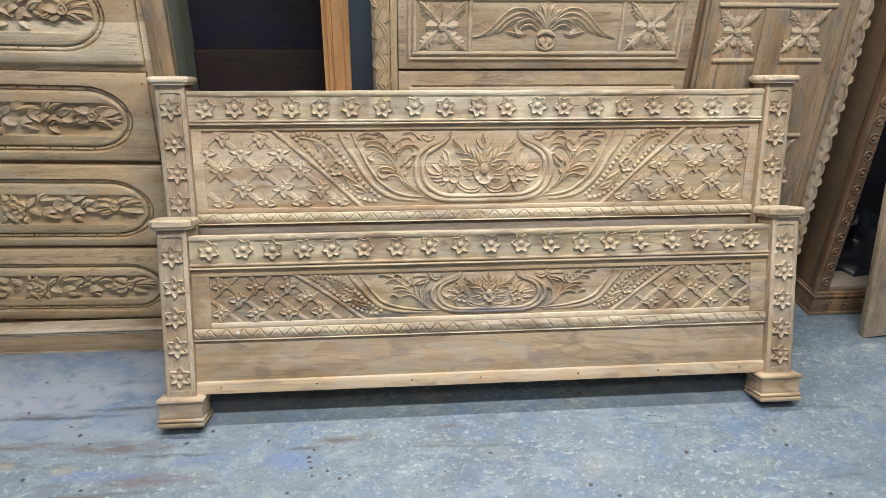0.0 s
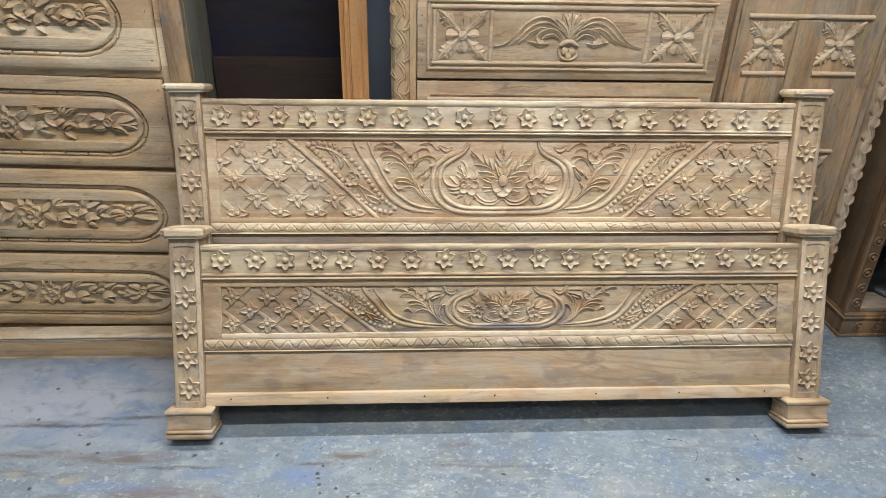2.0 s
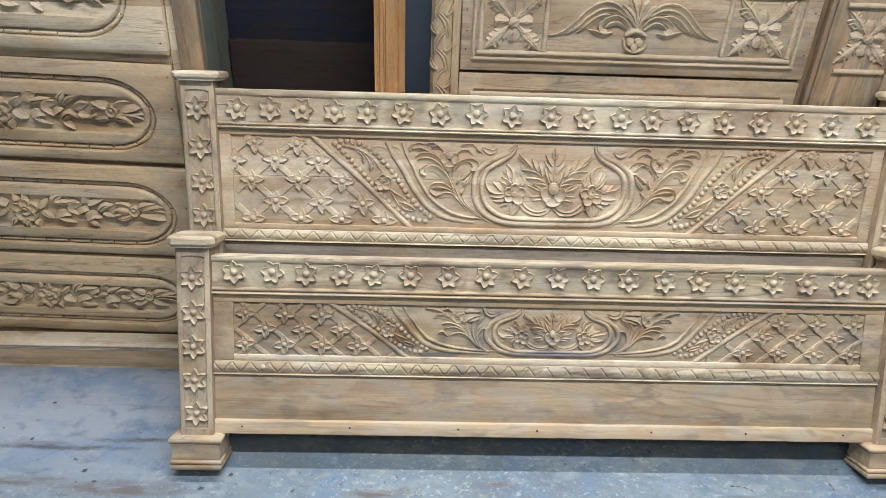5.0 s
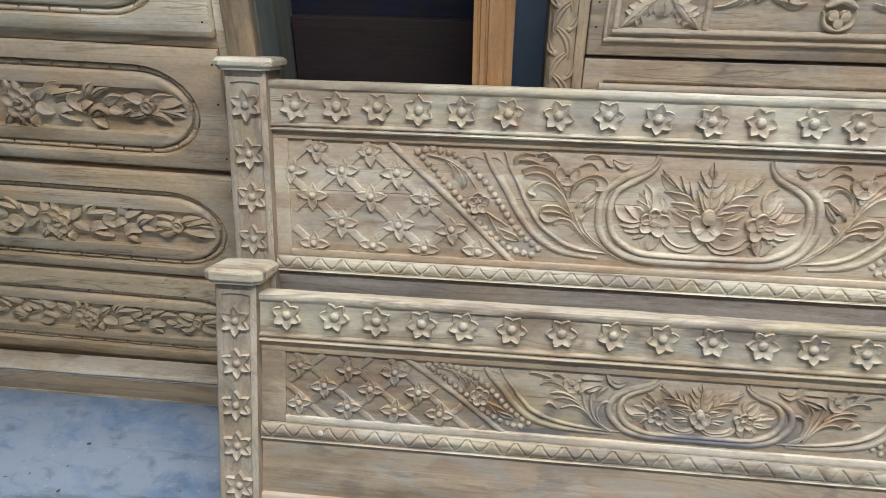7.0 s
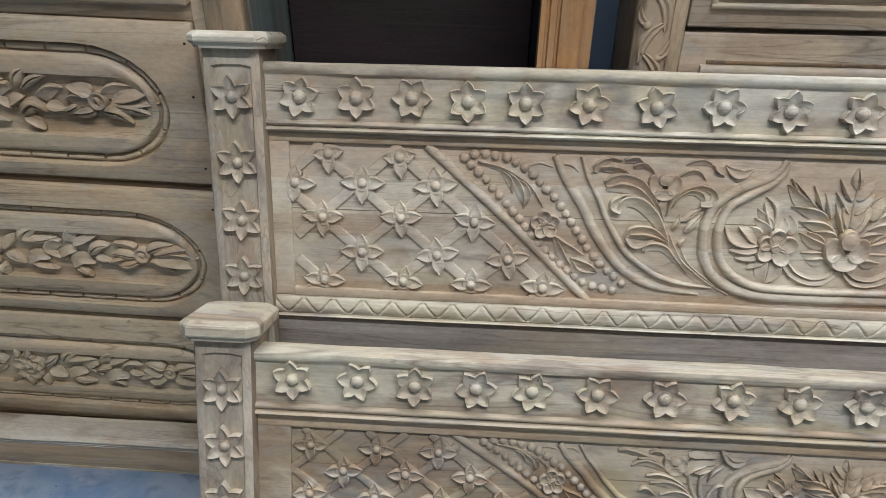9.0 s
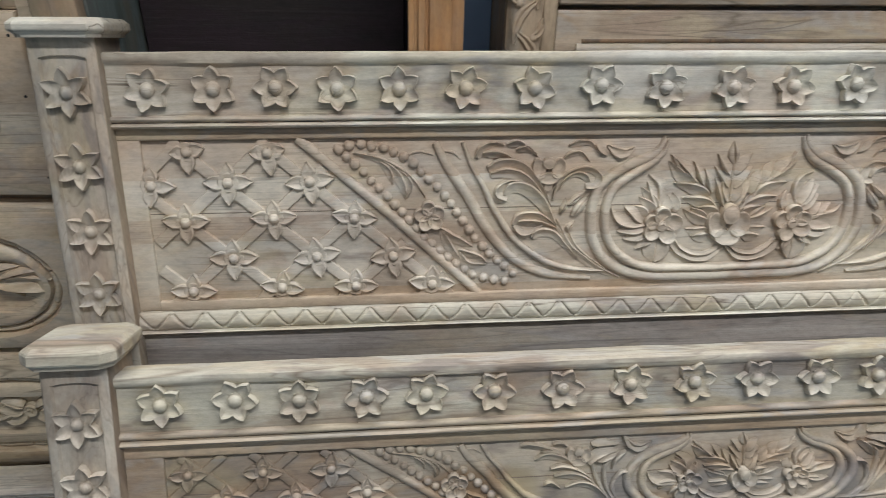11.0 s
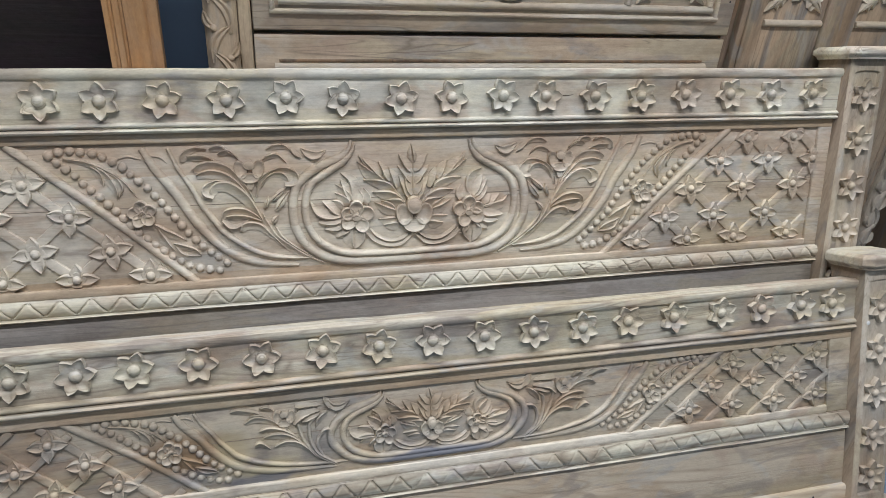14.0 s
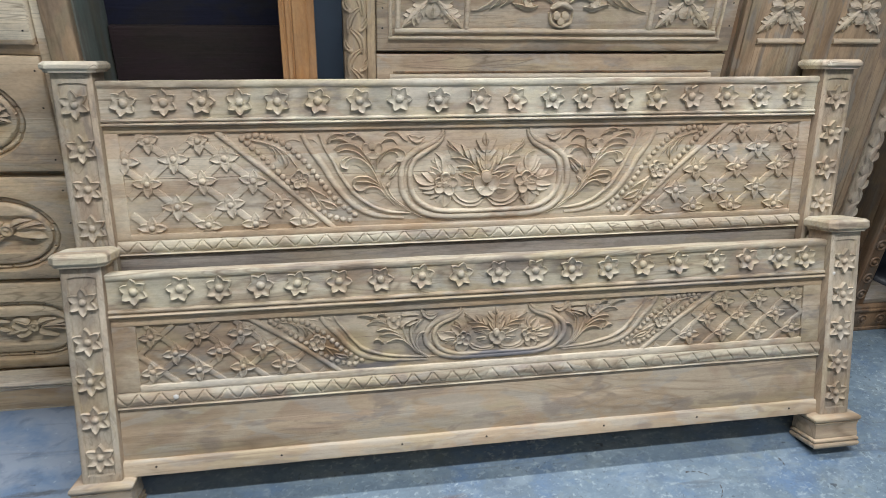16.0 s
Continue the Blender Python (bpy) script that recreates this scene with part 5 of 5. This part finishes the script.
def carved_edge(x0, x1, z0, z1, mat, parent, label, seed, scalloped=False):
    """An upright strip of carved leaf scrolls with a scalloped outline."""
    w = x1 - x0
    strip = part("carved_edge", merge(box(x0, x1, -0.006, 0.02, z0, z1, 0.004), moved(stroke([((x0 + x1) / 2, z0), ((x0 + x1) / 2, (z0 + z1) / 2), ((x0 + x1) / 2, z1)], w * 0.92, 0.010, (1.0, 1.0), "round", n=20), 0, -0.006, 0)), mat, parent, label)
    rnd = random.Random(seed)
    z, i = z0 + 0.02, 0
    while z < z1 - 0.06:
        s = 1 if i % 2 else -1
        xm = (x0 + x1) / 2
        part("leaf", leaf((xm - s * w * 0.30, z), (xm + s * w * 0.34, z + 0.062), w * 0.36, 0.0070, 0.16 * s, 0.5), mat, strip, at=pose(0, -0.013, 0))
        part("leaf", leaf((xm + s * w * 0.1, z + 0.006), (xm + s * w * 0.48, z + 0.035), w * 0.28, 0.0070, -0.2 * s, 0.5), mat, strip, at=pose(0, -0.012, 0))
        part("bud", ball(w * 0.13, xm + s * w * 0.22, z + 0.008, 0.8), mat, strip, at=pose(0, -0.0135, 0))
        if scalloped and rnd.random() < 0.8:
            far = rnd.uniform(-0.003, 0.006)
            part("scallop", stroke([(x1 - 0.006, z), (x1 + far, z + 0.020), (x1 - 0.004 + far * 0.4, z + rnd.uniform(0.035, 0.055))], rnd.uniform(0.008, 0.015), 0.010, LEAF, "round"), mat, strip, at=pose(0, 0.004, 0))
        z += 0.044 + rnd.uniform(-0.004, 0.004)
        i += 1
    return strip


def wardrobe():
    g = thing("wardrobe", pose(0, 2.52, 0), "large carved wardrobe of aged raw wood standing on the floor", "wardrobe")
    part("body", box(-0.326, 1.188, 0.03, 0.60, 0.0, 1.95, 0.003), wood_ward_z, g)
    carved_edge(-0.329, -0.277, 0.02, 1.94, wood_ward_tan, g, "carved leaf pilaster", 5)
    carved_edge(1.149, 1.187, 0.02, 1.94, wood_post, g, "pale scalloped leaf pilaster", 6, True)
    part("stile", box(-0.276, -0.2555, 0.0, 0.03, 0.0, 1.94, 0.002), wood_ward_tan, g, "warm tan stile")
    part("stile", box(1.128, 1.149, 0.004, 0.03, 0.0, 1.94, 0.003), wood_ward_z, g)
    # brown strip along the gap, coloured to stand for its shadow
    part("groove", box(0.6445, 0.668, 0.022, 0.031, 0.0, 1.94, 0.001), wood_brown, g, "brown strip painting the shadow of the gap beside the door")
    part("stile", box(0.668, 0.6805, 0.004, 0.03, 0.0, 1.94, 0.002), wood_ward_z, g)
    # drawer with a winged motif between two leaf squares
    d = part("drawer", box(-0.2535, 0.6435, 0.0, 0.03, 0.932, 1.19, 0.003), wood_ward_x, g, "drawer front with a carved wing motif between two leaf squares")
    for bar in ((-0.226, 0.608, 0.9585, 0.9675), (-0.226, 0.608, 1.1465, 1.1555), (-0.226, -0.217, 0.9675, 1.1465), (0.599, 0.608, 0.9675, 1.1465), (-0.211, 0.593, 1.128, 1.142), (-0.211, 0.593, 0.973, 0.986), (-0.211, -0.198, 0.986, 1.128), (0.580, 0.593, 0.986, 1.128), (-0.049, -0.035, 0.986, 1.128), (0.409, 0.423, 0.986, 1.128)):
        part("frame_bar", frame_bar(*bar, 0.008), wood_ward_pale, d)
    for x, z in ((-0.124, 1.057), (0.503, 1.059)):
        part("leaf_square", leaf_square(0.86, wood_ward_x), wood_ward_pale, d, "carved leaf cross with a round boss", at=pose(x, -0.0005, z))
    at = pose(0.1835, -0.0005, 1.0475)
    for sx in (-1, 1):
        M = lambda pts: [(sx * a, b) for a, b in pts]
        feathers = (([(0.030, 0.036), (0.060, 0.055), (0.090, 0.057), (0.117, 0.044), (0.143, 0.019), (0.169, -0.005), (0.194, -0.018), (0.217, -0.021)], 0.017, (0.5, 0.9, 1.0, 1.0, 0.8, 0.5, 0.1)), ([(0.028, 0.026), (0.062, 0.043), (0.093, 0.040), (0.119, 0.024), (0.145, 0.000), (0.174, -0.018)], 0.015, (0.5, 0.9, 1.0, 1.0, 0.7, 0.1)),
                    ([(0.050, 0.026), (0.082, 0.030), (0.106, 0.019), (0.126, 0.002), (0.148, -0.012)], 0.014, (0.4, 0.9, 1.0, 0.8, 0.1)), ([(0.020, 0.008), (0.033, 0.021), (0.053, 0.027), (0.077, 0.020), (0.090, 0.006), (0.084, -0.007), (0.072, -0.005)], 0.014, (0.4, 0.8, 1.0, 0.9, 0.8, 0.6)),
                    ([(0.022, -0.002), (0.044, 0.012), (0.063, 0.010), (0.076, 0.002)], 0.012, (0.4, 0.9, 1.0, 0.5)), ([(0.056, -0.010), (0.078, -0.016), (0.100, -0.010), (0.120, -0.004)], 0.013, (0.3, 1.0, 0.8, 0.1)))
        for pts, wide, shape in feathers:
            part("wing_feather", stroke(M(pts), wide, 0.0115, shape, "ridge", sx < 0), wood_ward_pale, d, at=at)
    for tip in ((-0.040, 0.056), (-0.022, 0.072), (0.003, 0.080), (0.027, 0.072), (0.044, 0.056)):
        part("shell_leaf", stroke([(0.001, 0.002), (tip[0] * 0.35, tip[1] * 0.55), tip], 0.024, 0.0105, (0.2, 0.45, 0.75, 1.0, 0.85, 0.3), "fold"), wood_ward_pale, d, at=at)
    part("trefoil", merge(petal(-0.009, -0.030, 0.0095, 0.0095, 0, 0.011, -0.1), petal(0.012, -0.030, 0.0095, 0.0095, 0, 0.011, -0.1), petal(0.002, -0.043, 0.0090, 0.0095, 0, 0.011, -0.1), stroke([(-0.027, -0.024), (-0.019, -0.047), (0.003, -0.056), (0.026, -0.047), (0.032, -0.024)], 0.010, 0.010, STEM, "round"), stroke([(-0.024, -0.016), (0.002, -0.004), (0.030, -0.016)], 0.014, 0.012, STEM, "round")), wood_ward_pale, d, at=at)
    lower = part("drawer", box(-0.2535, 0.6435, 0.006, 0.03, 0.62, 0.924, 0.002), wood_ward_x, g, "lower drawer front with a sunk moulded frame")
    # raised brown strip paints the groove's shade; no groove is cut
    part("groove_strip", box(-0.214, 0.604, 0.004, 0.012, 0.8780, 0.8835, 0.001), wood_brown, lower, "brown strip painting the dark of a groove above the frame")
    part("frame_bar", frame_bar(-0.222, 0.612, 0.858, 0.877, 0.008), wood_ward_pale, lower, at=pose(0, 0.006, 0))
    part("lower_front", box(-0.2535, 0.6435, 0.004, 0.03, 0.02, 0.617, 0.002), wood_ward_x, g)
    # door with pairs of leaf squares
    d = part("door", box(0.683, 1.1265, 0.004, 0.03, 0.05, 1.171, 0.003), wood_ward_z, g, "narrow door with pairs of carved leaf squares")
    part("upper_rail", box(0.683, 1.1265, 0.004, 0.03, 1.176, 1.94, 0.003), wood_ward_x, g)
    part("centre_stile", box(0.856, 0.932, -0.004, 0.006, 0.05, 1.112, 0.004), wood_ward_z, d)
    part("frame_bar", frame_bar(0.706, 1.080, 1.114, 1.128, 0.009), wood_ward_pale, d, at=pose(0, 0.004, 0))
    for x0, x1, xc in ((0.718, 0.852, 0.779), (0.936, 1.072, 0.996)):
        for z in (1.044, 0.632):
            part("leaf_square", leaf_square(0.80, wood_ward_z), wood_ward_pale, d, "carved leaf cross with a round boss", at=pose(xc, 0.0035, z))
        for z in (0.957, 0.712, 0.545):
            part("frame_bar", frame_bar(x0, x1, z - 0.007, z + 0.007, 0.009), wood_ward_pale, d, at=pose(0, 0.004, 0))
    nail = mesh_of("nail_hole", ball(0.002, 0, 0, 0.3, 0, 8, 2), rubber)
    for x, z in ((-0.240, 1.11), (-0.241, 1.08), (-0.239, 1.03), (-0.240, 0.985), (0.630, 1.10), (0.629, 1.05), (0.631, 0.995)):
        part("nail_hole", nail, None, g, at=pose(x, -0.0002, z))
    return g


wardrobe()


def open_cabinet():
    g = thing("open_cabinet", pose(0, 2.48, 0), "open cabinet with a dark interior and an orange pine stile", "cabinet")
    part("left_stile", box(-0.954, -0.896, 0.0, 0.03, 0.0, 1.95, 0.003), wood_ward_z, g, "worn grey-brown stile")
    stile = [(0.03, -0.469), (0.0, -0.469), (0.0, -0.462), (0.004, -0.460), (0.004, -0.457), (0.0, -0.455), (0.0, -0.447), (0.004, -0.445), (0.004, -0.442), (0.0, -0.440), (0.0, -0.412), (0.006, -0.408), (0.006, -0.393), (0.03, -0.393)]
    part("right_stile", spun_z(extrude_x([(y, -x) for y, x in stile], 0.0, 1.95, 24, 0.0004)), wood_orange, g, "grooved orange pine stile")
    part("side_panel", box(-0.912, -0.893, 0.03, 0.245, 0.0, 1.95, 0.001), wood_grey, g, "grey-green inner side board")
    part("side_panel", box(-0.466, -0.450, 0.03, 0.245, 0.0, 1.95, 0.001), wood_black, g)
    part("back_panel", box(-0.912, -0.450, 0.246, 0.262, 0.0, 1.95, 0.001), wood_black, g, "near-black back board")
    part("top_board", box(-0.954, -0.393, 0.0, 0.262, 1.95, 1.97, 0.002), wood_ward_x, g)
    # sheet added low inside, a reddish reflection painted as its colour
    part("reddish_sheet", box(-0.889, -0.468, 0.220, 0.244, 0.0, 0.948, 0.002), wood_brown_dark, g, "dark reddish-brown sheet added for the reflection inside")
    return g


wood_brown_dark = wood("dark_reddish_reflection", (0.023, 0.014, 0.015), (0.019, 0.012, 0.013), (0.014, 0.009, 0.010), (0.025, 0.016, 0.018), "X", 0.3, 0.75, 12.0, cracks=0.1, fine=0.1, sheen=0.28)
open_cabinet()
panel = thing("blue_panel", pose(0, 2.66, 0), "blue-grey painted sheet standing behind the gap between cabinets", "panel")
part("sheet", box(-0.449, -0.328, 0.0, 0.02, 0.0, 1.9, 0.002), blue_wall, panel)


def brown_cabinet():
    g = thing("brown_cabinet", pose(1.30, 2.53, 0), "dark brown carved cabinet with an open front", "cabinet")
    base = part("base", merge(box(-0.004, 0.90, -0.030, 0.50, 0.0, 0.014, 0.003), box(0.0, 0.895, -0.026, 0.495, 0.014, 0.078, 0.002), box(-0.006, 0.90, -0.032, 0.50, 0.078, 0.088, 0.003), box(0.0, 0.895, -0.026, 0.495, 0.088, 0.097, 0.002)), wood_brown, g, "moulded plinth with a row of roundels")
    roundel = mesh_of("roundel", merge(rod([(0.0155 * math.cos(a), 0.0155 * math.sin(a)) for a in [i * 0.55 for i in range(12)]], 0.0034, 1.3, 0.1, 3, 5), ball(0.0072, flat=0.9)), wood_brown)
    for i in range(9):
        part("roundel", roundel, None, base, at=pose(0.065 + i * 0.068, -0.026, 0.046, 0, 0, 0))
    part("side", box(0.002, 0.022, 0.0205, 0.459, 0.0975, 1.949, 0.002), wood_brown, g)
    st = part("stile", box(0.0, 0.060, -0.012, 0.020, 0.097, 1.95, 0.004), wood_brown, g, "front stile with a column of roundels")
    part("stile_moulding", spun_z(extrude_x(arc_profile(-0.012, -0.016, -0.002, 0.006, 0.01, 5), 0.097, 1.95, 20, 0.0004)), wood_brown, st)
    z = 0.14
    while z < 1.9:
        part("roundel", roundel, None, st, at=pose(0.037, -0.0125, z))
        z += 0.062
    part("bottom_board", box(0.061, 0.834, -0.010, 0.45, 0.0975, 0.118, 0.003), wood_grey_brown, g, "greyish inner shelf board")
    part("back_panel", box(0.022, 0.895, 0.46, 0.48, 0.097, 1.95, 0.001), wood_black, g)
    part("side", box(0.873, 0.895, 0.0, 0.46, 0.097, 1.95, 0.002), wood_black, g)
    part("stile", box(0.835, 0.895, -0.012, 0.0, 0.097, 1.95, 0.004), wood_brown, g)
    part("top_board", box(0.0, 0.895, -0.02, 0.48, 1.95, 1.97, 0.003), wood_brown, g)
    return g


brown_cabinet()


def wrapped_bundle(at, sx, sy, sz, seed):
    """A crumpled heap of dark plastic."""
    v, f = [], []
    n, m = 26, 14
    for i in range(m + 1):
        a = math.pi / 2 * i / m
        for j in range(n):
            b = 2 * math.pi * j / n
            d = Vector((math.cos(a) * math.cos(b), math.cos(a) * math.sin(b), math.sin(a)))
            k = 1 + 0.35 * noise.noise(d * 2.2 + Vector((seed, 0, 0))) + 0.16 * noise.noise(d * 6 + Vector((0, seed, 0)))
            v.append((d.x * sx * k, d.y * sy * k, max(0.0, d.z * sz * k)))
    for i in range(m):
        for j in range(n):
            p, q = i * n + j, i * n + (j + 1) % n
            f.append((p, q, q + n, p + n))
    f.append(tuple(range(n - 1, -1, -1)))
    ob = part("plastic_sack", (v, f), dark_cloth)
    ob.matrix_basis = at
    return tagged(ob, "crumpled dark blue plastic sack lying inside the cabinet", "sack")


wrapped_bundle(pose(1.56, 2.74, 0.118), 0.16, 0.15, 0.18, 3.0)
wrapped_bundle(pose(1.86, 2.76, 0.118), 0.14, 0.14, 0.15, 7.0)

plank = thing("plank", pose(1.413, 2.345, 0.0, -4, -6.5, 0), "pale wooden board propped upright on the floor", "board")
part("board", box(0.0, 0.16, 0.0, 0.03, 0.0, 0.75, 0.003), wood_post, plank)

wood_dark_split = plain("dark_split", (0.09, 0.062, 0.042), 0.8)
plaster_white = plain("white_filler", (0.70, 0.68, 0.63), 0.7, 0.2, 60)
# small things fixed to the boards' faces: nail heads along the footboard's bottom strip
foot = bpy.data.objects["footboard"]
head_of_nail = mesh_of("nail_head", ball(0.0026, 0, 0, 0.35, 0, 8, 2), rubber)
for u in (-0.79, -0.515, -0.235, -0.03, 0.27, 0.52, 0.78):
    part("nail_head", head_of_nail, None, foot, at=pose(u, 0.0165, 0.136))


part("pale_chip", ball(0.0065, 0, 0, 0.25, 0, 7, 3), plaster_white, foot, "chipped spot of white filler", at=pose(-0.735, 0.0165, 0.296, 0, 20, 0))
part("pale_chip", ball(0.0045, 0, 0, 0.25, 0, 6, 3), plaster_white, foot, "chipped spot of white filler", at=pose(0.871, 0.0, 0.494, 0, 40, 0))


# ---- marks of paint and dirt that lie on the floor ----
def floor_mark(name, cx, cy, length, width, turn, mat, seed, label):
    rnd = random.Random(seed)
    n = 28
    v = []
    for i in range(n):
        a = 2 * math.pi * i / n
        k = 1 + 0.38 * noise.noise(Vector((math.cos(a) * 1.7, math.sin(a) * 1.7, seed))) + 0.25 * rnd.uniform(-1, 1)
        v.append((length / 2 * math.cos(a) * k, width / 2 * math.sin(a) * k, 0.0))
    ob = part(name, (v + [(0, 0, 0.0)], [(i, (i + 1) % n, n) for i in range(n)]), mat, bpy.data.objects["floor"], label)
    ob.matrix_basis = pose(cx, cy, 0.0008 + 0.0001 * (seed % 5), 0, 0, turn)


mark_brown = plain("brown_dirt", (0.085, 0.080, 0.078), 0.7, 0.4, 30)
mark_dark = plain("black_scuff", (0.075, 0.08, 0.09), 0.7, 0.4, 30)
for cx, cy in ((-0.520, 1.921), (-0.532, 1.893), (-0.528, 1.876), (-0.523, 1.853), (-0.518, 1.823), (-0.478, 1.839), (-0.444, 1.809), (-0.416, 1.820), (-1.195, 2.022), (-1.157, 1.987), (-1.383, 2.128), (-1.389, 2.270),
               (-0.883, 1.969), (-0.820, 2.014), (-1.283, 1.861), (-1.117, 1.814), (-0.578, 1.769), (0.542, 1.842), (0.626, 1.839), (0.847, 1.849), (0.232, 1.742), (0.299, 1.701), (0.870, 1.668), (-0.022, 1.876), (1.012, 2.089)):
    floor_mark("paint_dot", cx, cy, 0.007 + 0.006 * abs(math.sin(91 * cx)), 0.006 + 0.006 * abs(math.sin(57 * cy)), 0, mark_dark, int(abs(cx) * 1000), "dried black paint dot")
arc = [(0.055 * math.cos(a), 0.050 * math.sin(a)) for a in [-0.8 + 0.3 * i for i in range(12)]]
mark_rnd = random.Random(4)
for cx, cy, span in ((0.496, 1.947, arc), (0.700, 1.995, arc[1:6])):
    for a, b in zip(span, span[1:]):
        if mark_rnd.random() < 0.8:
            v, f = rod([a, ((a[0] + b[0]) * 0.51, (a[1] + b[1]) * 0.51), (a[0] * 0.3 + b[0] * 0.7, a[1] * 0.3 + b[1] * 0.7)], mark_rnd.uniform(0.0010, 0.0024), 0.3, 0.5, 4, 5)
            part("ring_mark", ([(x, z, max(0.0, -y) + 0.0005) for x, y, z in v], f), mark_brown, bpy.data.objects["floor"], "broken dark ring left by a paint tin", at=pose(cx, cy, 0.0))

# dark splits that run with the grain of the headboard's top rail
head = bpy.data.objects["headboard"]
for pts in ([(0.182, 0.882), (0.196, 0.8790), (0.212, 0.8815)], [(0.204, 0.8765), (0.216, 0.8775), (0.226, 0.8740)], [(0.250, 0.8805), (0.262, 0.8790), (0.278, 0.8785), (0.296, 0.8810)], [(0.452, 0.884), (0.470, 0.876), (0.492, 0.871)], [(-0.30, 0.866), (-0.275, 0.8675), (-0.245, 0.866)],
            [(-0.005, 0.8730), (0.020, 0.8715), (0.044, 0.8725)], [(0.082, 0.8730), (0.110, 0.8745), (0.140, 0.8725)], [(0.005, 0.8880), (0.030, 0.8900), (0.052, 0.8890)], [(-0.585, 0.868), (-0.56, 0.866), (-0.53, 0.8675)], [(0.34, 0.8620), (0.38, 0.8640), (0.41, 0.8625)]):
    part("split", rod(pts, 0.0014, 0.5, 0.7, 5, 5), wood_dark_split, head, "dark split in the wood", at=pose(0, 0.0222, 0))

for u0, u1, v in ((-0.80, -0.60, 0.2290), (-0.56, -0.50, 0.2310), (-0.05, 0.10, 0.2285), (0.62, 0.66, 0.2300)):
    part("split", rod([(u0, v), ((u0 + u1) / 2, v + 0.0012), (u1, v + 0.0004)], 0.0010, 0.8, 0.7, 6, 5), wood_ward_pale, foot, "raised pale splinter line in the board", at=pose(0, 0.0268, 0))
